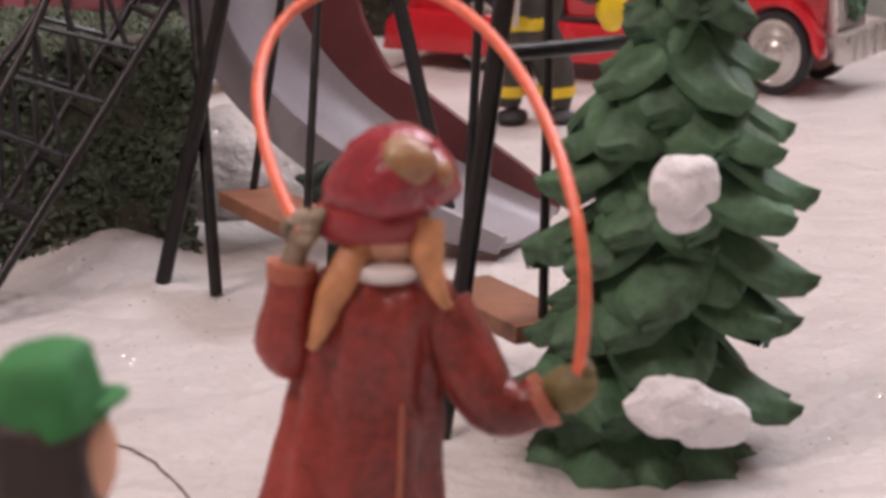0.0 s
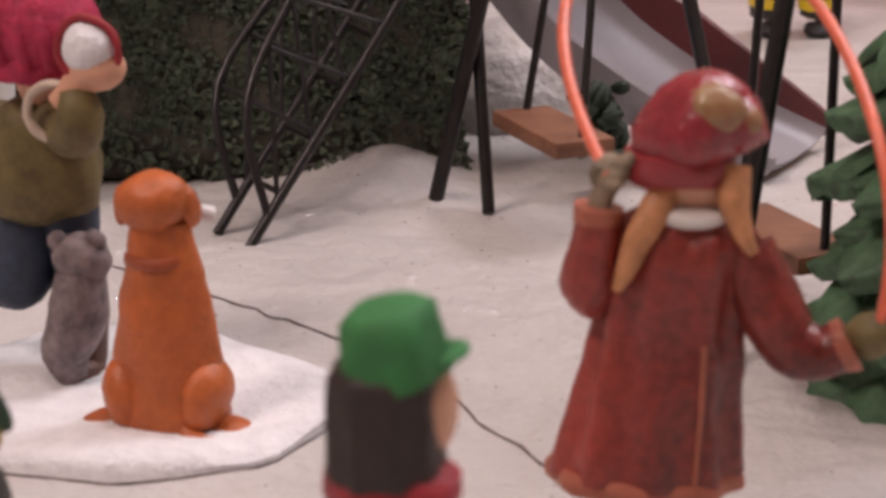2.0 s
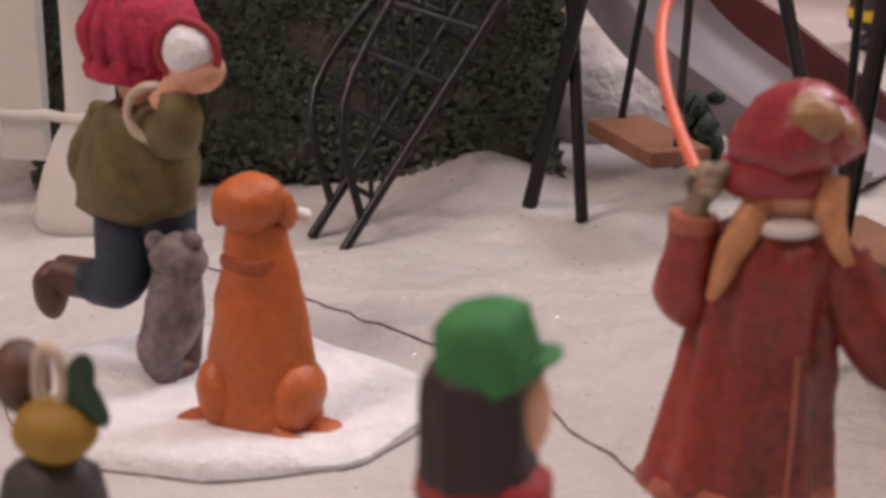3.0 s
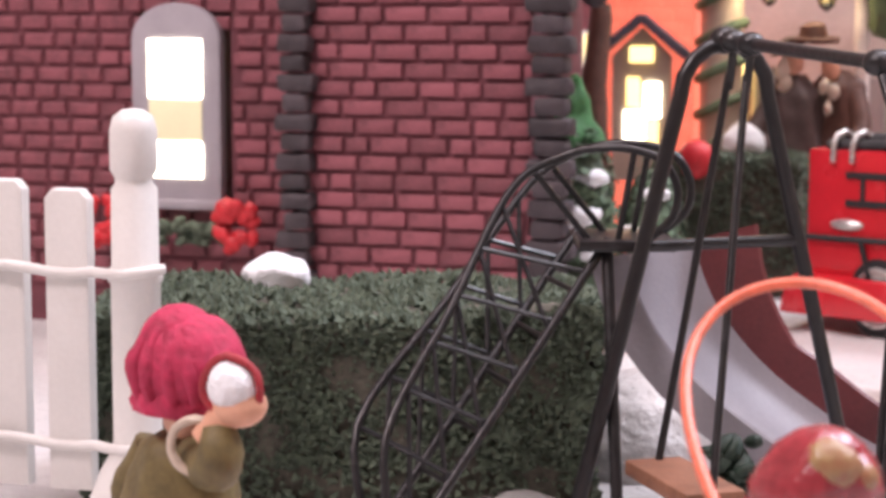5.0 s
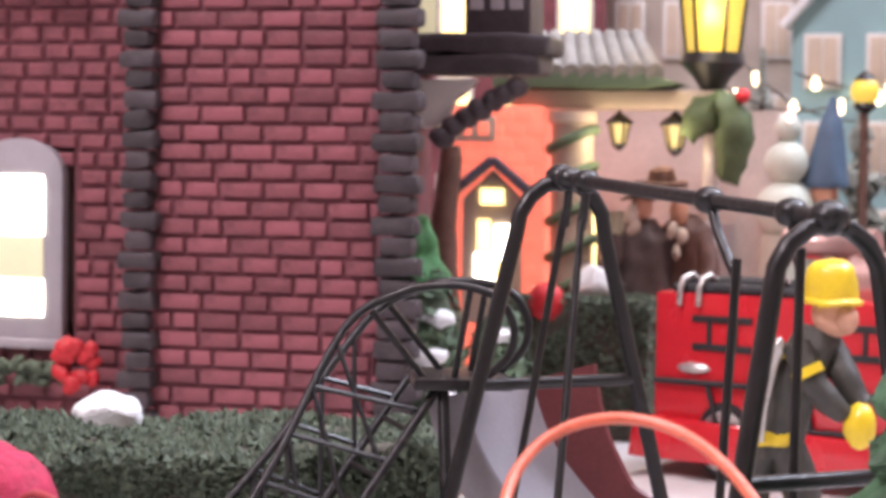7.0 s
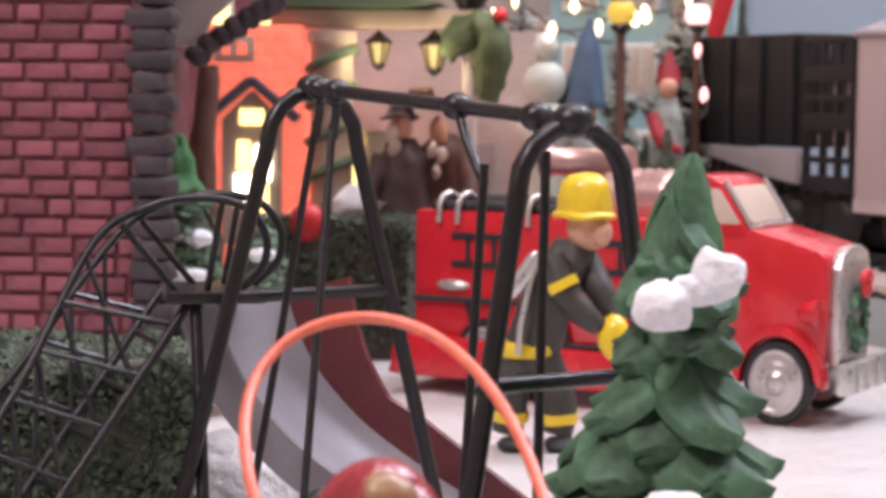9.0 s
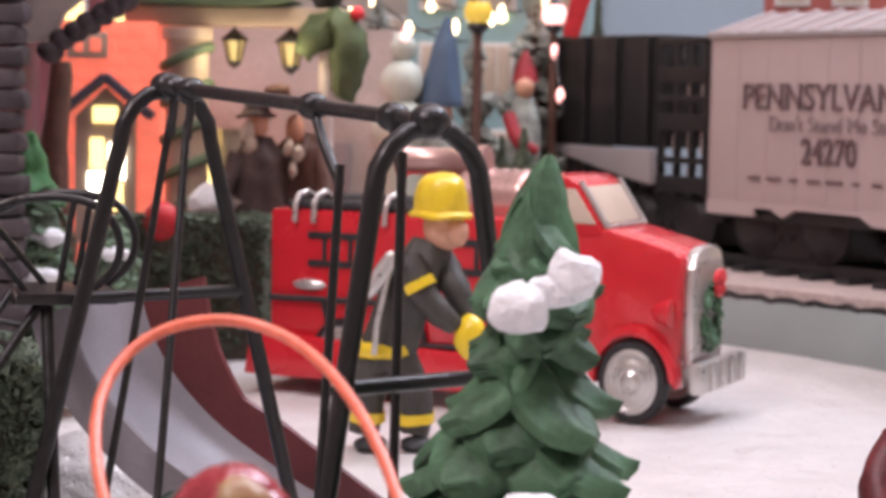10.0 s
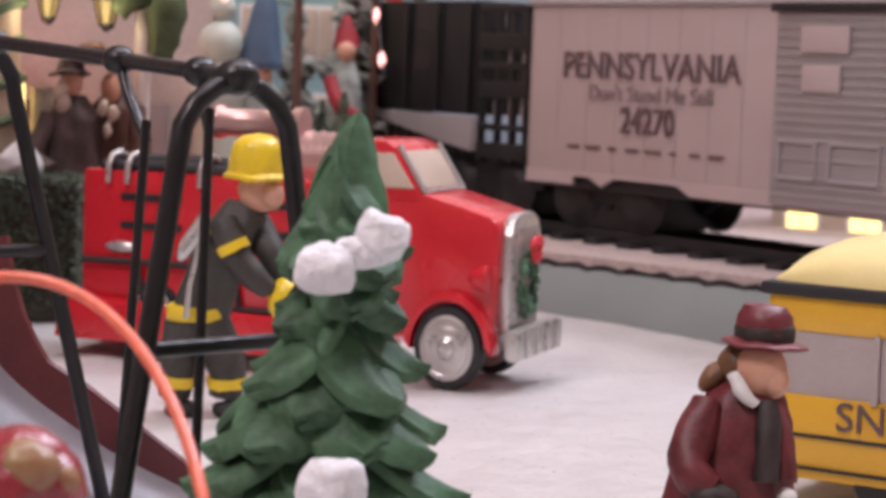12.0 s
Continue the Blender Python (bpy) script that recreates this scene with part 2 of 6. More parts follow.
def tube(bm, pts, r, m=0, seg=10, closed=False):
    """A round bar along points; r is one radius or one for each point."""
    n = len(bm.faces)
    pts = [Vector(p) for p in pts]
    rs = list(r) if isinstance(r, (list, tuple)) else [r] * len(pts)
    if 2 < len(pts) < 9 and not closed and len(set(rs)) > 1:
        pts, rs = rounded(pts, rs)
    rings, up = [], None
    for i, p in enumerate(pts):
        a = pts[i - 1] if i or closed else p
        b = pts[(i + 1) % len(pts)] if i + 1 < len(pts) or closed else p
        d = (b - a).normalized()
        if up is None:
            up = d.orthogonal().normalized()
        up = (up - d * up.dot(d)).normalized()
        side = d.cross(up)
        rings.append([bm.verts.new(p + rs[i] * (math.cos(k * 2 * math.pi / seg) * up + math.sin(k * 2 * math.pi / seg) * side)) for k in range(seg)])
    for i in range(len(rings) if closed else len(rings) - 1):
        a, b = rings[i], rings[(i + 1) % len(rings)]
        for k in range(seg):
            bm.faces.new((a[k], a[(k + 1) % seg], b[(k + 1) % seg], b[k]))
    if not closed:
        bm.faces.new(rings[0][::-1])
        bm.faces.new(rings[-1])
    since(bm, n, m)


def lathe(bm, profile, c=(0, 0, 0), m=0, seg=24, sx=1.0, sy=1.0, wob=0.0, lobes=0, lean=(0, 0)):
    """A turned body: profile rows of (radius, height); wob and lobes give folds."""
    n = len(bm.faces)
    rings = []
    if wob:
        full = []
        for (r0, z0), (r1, z1) in zip(profile, profile[1:]):
            k = max(1, math.ceil(abs(z1 - z0) / 0.2))
            full += [(r0 + (r1 - r0) * j / k, z0 + (z1 - z0) * j / k) for j in range(k)]
        profile = full + [profile[-1]]
    top = max(1e-6, profile[-1][1] - profile[0][1])
    for r, z in profile:
        ring = []
        for k in range(seg):
            a = 2 * math.pi * k / seg
            rr = r * (1 + wob * math.sin(lobes * a + 1.3 * z))
            f = (z - profile[0][1]) / top
            ring.append(bm.verts.new((c[0] + sx * rr * math.cos(a) + lean[0] * f, c[1] + sy * rr * math.sin(a) + lean[1] * f, c[2] + z)))
        rings.append(ring)
    for a, b in zip(rings, rings[1:]):
        for k in range(seg):
            bm.faces.new((a[k], a[(k + 1) % seg], b[(k + 1) % seg], b[k]))
    bm.faces.new(rings[0][::-1])
    bm.faces.new(rings[-1])
    since(bm, n, m)


def prism(bm, outline, y0, y1, m=0, bevel=0.0):
    """An outline in x and z, given thickness from y0 to y1."""
    n = len(bm.faces)
    a = [bm.verts.new((x, y0, z)) for x, z in outline]
    b = [bm.verts.new((x, y1, z)) for x, z in outline]
    bm.faces.new(a)
    bm.faces.new(b[::-1])
    for i in range(len(a)):
        j = (i + 1) % len(a)
        bm.faces.new((a[j], a[i], b[i], b[j]))
    if bevel:
        bmesh.ops.recalc_face_normals(bm, faces=bm.faces[:])
        es = [e for e in bm.edges if e.verts[0] in a + b and e.verts[1] in a + b]
        bmesh.ops.bevel(bm, geom=es, offset=bevel, segments=2, affect="EDGES", profile=0.6)
    since(bm, n, m)


def rumple(bm, amp, scale, seed=0.0):
    for v in bm.verts:
        v.co += amp * noise.noise_vector(v.co * scale + Vector((seed, seed * 0.7, -seed)))


def tilt(bm, start, c, rx=0, ry=0, rz=0):
    """Turn the vertices made since start about the point c."""
    bm.verts.ensure_lookup_table()
    bmesh.ops.transform(bm, matrix=pose(*c, rx, ry, rz) @ Matrix.Translation((-c[0], -c[1], -c[2])), verts=bm.verts[start:])


def finish(bm, name, mats, smooth=True):
    bmesh.ops.recalc_face_normals(bm, faces=bm.faces[:])
    me = bpy.data.meshes.new(name)
    bm.to_mesh(me)
    bm.free()
    me.transform(Matrix.Scale(U, 4))
    for mt in mats if isinstance(mats, (list, tuple)) else [mats]:
        me.materials.append(mt)
    me.shade_smooth() if smooth else me.shade_flat()
    if smooth:
        me.set_sharp_from_angle(angle=radians(50))
    return me


def part(name, bm, material, parent=None, label="", smooth=True, at=None):
    ob = new(name, finish(bm, name, material, smooth))
    if parent:
        ob.parent = parent
    if at is not None:
        m = at.copy()
        m.translation = m.translation * U
        ob.matrix_basis = m
    return tagged(ob, label)


def thing(name, label, category, x=0, y=0, z=0, rz=0, group="", kind=""):
    ob = new(name)
    ob.empty_display_size = 0.01
    ob.matrix_basis = pose(x * U, y * U, z * U, 0, 0, rz)
    return tagged(ob, label, category, group, kind)


def solid(name, bm, mats, label, category, x=0, y=0, z=0, rz=0, group="", kind="", smooth=True):
    ob = new(name, finish(bm, name, mats, smooth))
    ob.matrix_basis = pose(x * U, y * U, z * U, 0, 0, rz)
    return tagged(ob, label, category, group, kind)


def arc(c, r, a0, a1, n, ax=(1, 0, 0), ay=(0, 0, 1), ry=None):
    c, ax, ay = Vector(c), Vector(ax), Vector(ay)
    ry = r if ry is None else ry
    return [c + ax * r * math.cos(radians(a0 + (a1 - a0) * i / n)) + ay * ry * math.sin(radians(a0 + (a1 - a0) * i / n)) for i in range(n + 1)]


def new_bm():
    return bmesh.new()


# ---- ground and room ----
def ground_z(x, y):
    """Height of the snow: gentle swells, a low rise before the track bed, a small bank along the hedge."""
    h = 0.12 * noise.noise((x * 0.16, y * 0.16, 0.3)) + 0.06 * noise.noise((x * 0.6, y * 0.6, 4.0)) + 0.045 * noise.noise((x * 1.5, y * 1.5, 7.0))
    h += 0.4 * min(1, max(0, (y - 58) / 8))
    d = (x + 11.6) * 0.5 + (y - 30.0) * 0.86
    h += 0.8 * math.exp(-((d - 0.75) / 1.35) ** 2) * min(1, max(0, (x + 19) / 5)) * min(1, max(0, (-8.6 - x) / 2.0))
    return h


def build_ground():
    bm = new_bm()
    xs = np.concatenate([np.linspace(-120, -32, 16), np.linspace(-30, 22, 190), np.linspace(24, 120, 16)])
    ys = np.concatenate([np.linspace(-60, 2, 10), np.linspace(4, 62, 200), np.linspace(63, 130, 30)])
    grid = [[bm.verts.new((x, y, ground_z(x, y))) for x in xs] for y in ys]
    for j in range(len(ys) - 1):
        for i in range(len(xs) - 1):
            bm.faces.new((grid[j][i], grid[j][i + 1], grid[j + 1][i + 1], grid[j + 1][i]))
    solid("ground", bm, SNOW, "glittering white artificial snow sheet over table", "ground", kind="structure")


build_ground()


def build_room():
    for nm, c, s in (("wall_north", (0, 150, 30), (400, 4, 260)), ("wall_south", (0, -250, 30), (400, 4, 260)),
                     ("wall_east", (200, -50, 30), (4, 396, 260)), ("wall_west", (-200, -50, 30), (4, 396, 260)),
                     ("ceiling", (0, -50, 162), (404, 404, 4)), ("floor", (0, -50, -102), (404, 404, 4))):
        bm = new_bm()
        box(bm, c, s)
        solid(nm, bm, PLASTER, "plain warm plaster surface enclosing the room", nm.split("_")[0], kind="structure", smooth=False)


build_room()


# ---- figurine tree ----
def leaf_mesh(R, D, W):
    """One cast pine bough: it falls from the stem, then flares outward to a rounded tip, with ribs and thickness."""
    bm = new_bm()
    rows, cols = 10, 12
    grid = []
    for i in range(rows + 1):
        f = i / rows
        w = W * (0.30 + 0.75 * math.sin(math.pi * (0.12 + 0.58 * f))) * math.sqrt(max(0.0, 1 - f ** 6)) + 0.03
        row = []
        for j in range(cols + 1):
            g = j / cols * 2 - 1
            rib = 0.05 * math.cos(g * 6.5 + f * 2) * (1 - f * 0.5)
            row.append(bm.verts.new((R * (0.55 * f + 0.45 * f ** 1.8) - 0.22 * W * g * g + rib, g * w, -D * (1 - (1 - f) ** 1.25) - 0.34 * W * g * g * (1 - 0.4 * f) + rib * 0.6)))
        grid.append(row)
    for i in range(rows):
        for j in range(cols):
            bm.faces.new((grid[i][j], grid[i][j + 1], grid[i + 1][j + 1], grid[i + 1][j]))
    ext = bmesh.ops.extrude_face_region(bm, geom=bm.faces[:])
    for v in ext["geom"]:
        if isinstance(v, bmesh.types.BMVert):
            v.co.z -= 0.13
            v.co.x -= 0.05
    return bm


def build_tree():
    tr = thing("christmas_tree", "small painted resin pine tree with snow clumps", "tree", 0.25, 20.3, -0.1)
    bm = new_bm()
    lathe(bm, [(0.9, -0.1), (1.2, 0.1), (1.15, 0.6), (0.95, 2.0), (0.7, 4.2), (0.42, 6.2), (0.2, 7.8), (0.05, 8.5)], seg=20)
    rumple(bm, 0.12, 1.2)
    for v in bm.verts:
        v.co.x += 0.06 - 0.80 * (1 - v.co.z / 9)
    part("trunk", bm, PINE, tr)
    tiers = [(1.95, 2.12, 1.8, 0.70, 10), (2.85, 2.22, 1.85, 0.70, 10), (3.75, 2.22, 1.85, 0.70, 10), (4.6, 2.12, 1.75, 0.70, 9), (5.4, 1.96, 1.6, 0.66, 9),
             (6.25, 1.76, 1.5, 0.64, 7), (6.9, 1.48, 1.35, 0.57, 7), (7.5, 1.2, 1.2, 0.5, 6), (8.05, 1.05, 1.05, 0.48, 6), (8.55, 0.74, 0.95, 0.38, 6)]
    rng = random.Random(7)
    for ti, (z, R, D, W, n) in enumerate(tiers):
        me = finish(leaf_mesh(R * 0.96, D, W), "bough", PINE)
        for k in range(n * 2 - 2):
            inner = k >= n
            a = 2 * math.pi * (k + 0.5 * (ti % 2) + (0.5 if inner else 0)) / (n if not inner else n - 2) + rng.uniform(-0.16, 0.16)
            ob = new("bough", me)
            ob.parent = tr
            s = rng.uniform(0.90, 1.10) * (0.72 if inner else 1)
            lift = rng.uniform(-3, 7)
            ob.matrix_basis = Matrix.Translation(Vector((0.06 - 0.80 * (1 - z / 9), 0, z + rng.uniform(-0.15, 0.15) - (0.25 if inner else 0))) * U) @ Matrix.Rotation(a, 4, "Z") @ Matrix.Rotation(radians(lift), 4, "Y") @ Matrix.Rotation(radians(rng.uniform(-10, 10)), 4, "X") @ Matrix.Scale(s, 4)
    bm = new_bm()
    lathe(bm, [(0.5, 7.3), (0.58, 7.5), (0.44, 8.0), (0.28, 8.5), (0.14, 8.85), (0.05, 9.0)], seg=14, wob=0.14, lobes=5, lean=(0.12, 0))
    rumple(bm, 0.05, 2.5)
    part("tip", bm, PINE, tr)
    for nm, x, y, z, rx, rz, th in (("snow_clump", -0.05, -1.86, 4.32, 0.48, 0.42, 0.22), ("snow_clump", -0.12, -2.0, 1.36, 0.64, 0.40, 0.25),
                                    ("snow_clump", -0.2, -1.36, 7.02, 0.39, 0.36, 0.36), ("snow_clump", 0.48, -1.15, 7.42, 0.36, 0.36, 0.36), ("snow_clump", 0.15, -1.28, 7.2, 0.3, 0.24, 0.22)):
        bm = new_bm()
        ball(bm, (x, y, z), (rx, th, rz), seg=48, rx=-8)
        if z == 4.32:
            ball(bm, (x + 0.02, y + 0.06, z - 0.42), (0.34, 0.2, 0.30), seg=32)
        if z == 1.36:
            ball(bm, (x + 0.45, y + 0.08, z - 0.2), (0.55, 0.2, 0.36), seg=32)
        rumple(bm, 0.09, 3.0, z)
        rumple(bm, 0.03, 7.0, z)
        part(nm, bm, SNOW_LUMP, tr, "white snow lump")


build_tree()


# ---- girl with skipping rope (one cast figurine) and her rope ----
def build_girl():
    bm = new_bm()
    # coat, from hem to shoulders
    lathe(bm, [(1.0, 1.22), (1.0, 1.35), (0.90, 2.0), (0.78, 2.9), (0.80, 3.5), (0.84, 3.9), (0.62, 4.22), (0.34, 4.36)], (-3.42, 13.5, 0), 0, 64, 1.02, 0.72, 0.07, 9, (0.44, 0))
    lathe(bm, [(0.97, 1.06), (1.04, 1.12), (1.04, 1.24), (0.98, 1.32)], (-3.42, 13.5, 0), 1, 64, 1.02, 0.72, 0.05, 8)
    tube(bm, [(-2.78, 12.92, 1.3), (-2.76, 12.93, 2.2), (-2.74, 12.97, 2.9)], 0.03, 1)
    # legs and boots
    for dx in (-0.35, 0.35):
        tube(bm, [(-3.2 + dx, 13.5, 1.15), (-3.2 + dx, 13.5, 0.25)], [0.3, 0.24], 6)
        ball(bm, (-3.2 + dx, 13.65, 0.16), (0.27, 0.42, 0.2), 6)
    # raised arm
    tube(bm, [(-3.55, 13.5, 3.85), (-3.92, 13.45, 3.45), (-4.02, 13.3, 3.42), (-3.98, 13.2, 3.8), (-3.9, 13.2, 4.25)], [0.36, 0.36, 0.33, 0.30, 0.27], 0, 16)
    tube(bm, [(-3.92, 13.2, 4.18), (-3.90, 13.2, 4.36)], 0.29, 1, 16)
    tube(bm, [(-3.88, 13.2, 4.34), (-3.84, 13.2, 4.5), (-3.80, 13.2, 4.62)], [0.15, 0.13, 0.15], 9, 12)
    ball(bm, (-3.78, 13.2, 4.72), (0.17, 0.17, 0.22), 9, ry=15)
    for k in range(3):
        ball(bm, (-3.70 + 0.05 * k, 13.08, 4.68 + 0.11 * k), (0.13, 0.11, 0.08), 9, 12, ry=-20)
    tube(bm, [(-3.92, 13.15, 4.62), (-3.94, 13.1, 4.76), (-3.88, 13.08, 4.86)], [0.06, 0.06, 0.05], 9, 8)
    # lowered arm
    tube(bm, [(-2.4, 13.5, 3.85), (-2.05, 13.45, 3.2), (-1.85, 13.4, 2.88), (-1.5, 13.35, 2.80), (-1.28, 13.35, 2.92)], [0.38, 0.37, 0.36, 0.30, 0.27], 0, 16)
    tube(bm, [(-1.34, 13.35, 2.86), (-1.2, 13.35, 2.93)], 0.29, 1, 16)
    ball(bm, (-0.98, 13.32, 3.06), (0.30, 0.24, 0.25), 3, rz=0, ry=-25)
    ball(bm, (-0.86, 13.3, 3.25), (0.15, 0.14, 0.14), 3)
    # collar, hair, head
    ball(bm, (-2.93, 13.18, 4.30), (0.38, 0.25, 0.12), 4)
    ball(bm, (-2.93, 13.5, 4.7), (0.46, 0.46, 0.5), 5)
    tube(bm, [(-3.2, 13.25, 4.6), (-3.36, 13.02, 4.25), (-3.55, 12.95, 3.8), (-3.66, 12.95, 3.5)], [0.2, 0.17, 0.13, 0.07], 2, 12)
    tube(bm, [(-2.5, 13.3, 4.8), (-2.48, 13.15, 4.5), (-2.38, 13.05, 4.2), (-2.24, 13.0, 3.95)], [0.2, 0.18, 0.13, 0.06], 2, 12)
    # cap with rolled brim and visor
    lathe(bm, [(0.52, 4.9), (0.62, 5.0), (0.66, 5.18), (0.60, 5.42), (0.46, 5.62), (0.26, 5.76), (0.06, 5.82)], (-2.98, 13.45, 0), 7, 40, 1.0, 0.95, 0.05, 4, (0.16, 0))
    ball(bm, (-2.62, 13.46, 5.30), (0.50, 0.50, 0.36), 7, 32, ry=20)
    ball(bm, (-2.70, 13.16, 5.44), (0.36, 0.30, 0.30), 10, 24, ry=25)
    ball(bm, (-2.42, 13.3, 5.32), (0.26, 0.26, 0.2), 10, 20, ry=25)
    tube(bm, [(-3.05, 13.0, 5.1), (-2.98, 12.95, 5.4), (-2.88, 13.1, 5.66), (-2.80, 13.35, 5.78)], [0.05, 0.07, 0.06, 0.04], 8, 10)
    lathe(bm, [(0.50, 4.62), (0.57, 4.68), (0.60, 4.82), (0.56, 4.96), (0.48, 5.0)], (-3.08, 13.42, 0), 8, 28, 1.0, 0.95, 0.03, 6)
    ball(bm, (-2.40, 13.55, 5.2), (0.30, 0.36, 0.19), 7, 20, ry=22)
    rumple(bm, 0.05, 1.8)
    rumple(bm, 0.02, 5.0)
    solid("girl_figurine", bm, [COAT, COAT_LITE, HAIR, OLIVE, WHITE, SKIN, LEATHER, HAT_RED, BERRY_HAT, mat("beige_mitten", (0.27, 0.215, 0.15), 0.55, vary=0.45, scale=250), HAT_GOLD], "resin girl figurine, maroon coat, red and olive cap", "figurine")
    bm = new_bm()
    pts = [(-3.8, 13.1, 4.72), (-3.93, 13.2, 4.88), (-4.23, 13.7, 5.16), (-4.48, 14.29, 5.47), (-4.68, 14.86, 5.84), (-4.76, 15.42, 6.22), (-4.57, 15.86, 6.46), (-4.36, 16.16, 6.67), (-4.07, 16.38, 6.83), (-3.57, 16.52, 6.94), (-2.98, 16.43, 6.87), (-2.55, 16.19, 6.79), (-2.02, 15.74, 6.46), (-1.55, 15.16, 6.04), (-1.25, 14.47, 5.59), (-1.02, 13.73, 5.14), (-0.87, 13.3, 4.75), (-0.79, 13.3, 4.33), (-0.8, 13.3, 3.8), (-0.87, 13.25, 3.35), (-0.92, 13.2, 3.1)]
    cv = [Vector(p) for p in pts]
    for turn in range(3):
        cv = cv[:1] + [cv[i] * 0.5 + (cv[i - 1] + cv[i + 1]) * 0.25 for i in range(1, len(cv) - 1)] + cv[-1:]
    cv = [Vector((p.x, p.y, p.z + 0.06 * max(0, p.z - 4.7))) for p in cv]
    fine = []
    for i in range(len(cv) - 1):
        a, b, c, d = cv[max(0, i - 1)], cv[i], cv[i + 1], cv[min(len(cv) - 1, i + 2)]
        for k in range(4):
            u = k / 4
            fine.append(0.5 * ((2 * b) + (c - a) * u + (2 * a - 5 * b + 4 * c - d) * u * u + (3 * b - a - 3 * c + d) * u ** 3))
    tube(bm, fine + [cv[-1]], 0.07, seg=12)
    solid("skipping_rope", bm, ROPE, "shiny coral plastic rope arching over the girl figurine", "rope")


BERRY_HAT = mat("hat_brim_red", (0.30, 0.030, 0.036), 0.4, vary=0.2, coat=0.2)
build_girl()


# ---- swing set ----
def build_swing():
    sw = thing("swing_set", "black iron swing set with two wooden seats", "swing set")
    d = Vector((0.787, 0.617, 0))
    tops, mids = [], []
    for foot, top, wd in ((Vector((-9.28, 28.2, 0.1)), Vector((-6.75, 30.15, 9.7)), 6.4), (Vector((-3.18, 20.4, 0.0)), Vector((-1.35, 21.9, 9.25)), 4.7)):
        other = foot + d * wd
        other.z = foot.z
        mid = (foot + other) / 2
        mid.z = top.z
        mid = mid.lerp(top, 0.8)
        hw = 0.95
        a, b = mid - d * hw, mid + d * hw
        a.z = b.z = top.z - 1.05
        pts = [foot, foot.lerp(a, 0.5), a]
        for k in range(1, 8):
            an = math.pi * (1 - k / 8)
            pts.append(mid + d * hw * math.cos(an) + Vector((0, 0, -1.05 + 1.0 * math.sin(an))))
        pts += [b, b.lerp(other, 0.5), other]
        bm = new_bm()
        tube(bm, pts, 0.15, seg=12)
        rumple(bm, 0.02, 1.5)
        part("a_frame", bm, IRON, sw)
        k = 0.33
        p, q = a.lerp(foot, k), b.lerp(other, k)
        bm = new_bm()
        tube(bm, [p, q], 0.12)
        part("crossbar", bm, IRON, sw)
        tops.append(Vector((mid.x, mid.y, top.z + 0.02)))
    dirn = (tops[1] - tops[0]).normalized()
    bm = new_bm()
    tube(bm, [tops[0] - dirn * 0.5, tops[1] + dirn * 0.25], 0.125, seg=12)
    part("top_bar", bm, IRON, sw)
    bar = lambda k: tops[0].lerp(tops[1], k)
    for e, rr in [(e, 0.32) for e in tops] + [(bar(k), 0.27) for k in (0.04, 0.12, 0.62, 0.89)]:
        bm = new_bm()
        ball(bm, e, (rr, rr, rr * 0.85), seg=12)
        part("clamp", bm, IRON, sw)
    # each hanger meets the bar through a bent hook
    for ends, mid in ((((0.04, 0.02, 0.9), (0.12, 0.10, 0.9)), Vector((-6.9, 27.3, 1.75))), (((0.62, 0.72, 1.15), (0.89, 0.92, 0.8)), Vector((-2.5, 22.6, 1.35)))):
        along = Vector((0.56, -0.83, 0))
        bm = new_bm()
        box(bm, mid, (2.9, 1.15, 0.30), rz=math.degrees(math.atan2(along.y, along.x)), bevel=0.06)
        part("seat", bm, WOOD, sw, "brown wooden swing seat")
        for s, (k_bar, k_join, drop) in zip((-1, 1), ends):
            p = mid + along * 1.25 * s
            t0 = bar(k_bar)
            join = bar(k_join) - Vector((0, 0, drop))
            bm = new_bm()
            tube(bm, [p - Vector((0, 0, 0.1)), p.lerp(join, 0.5), join + Vector((0, 0, 0.3))], 0.075, seg=8)
            part("hanger", bm, IRON, sw)
            bm = new_bm()
            tube(bm, [t0, t0.lerp(join, 0.35) - Vector((0, 0, 0.12)), t0.lerp(join, 0.75) - Vector((0, 0, 0.06)), join], 0.085, seg=8)
            part("hook", bm, IRON, sw)


build_swing()


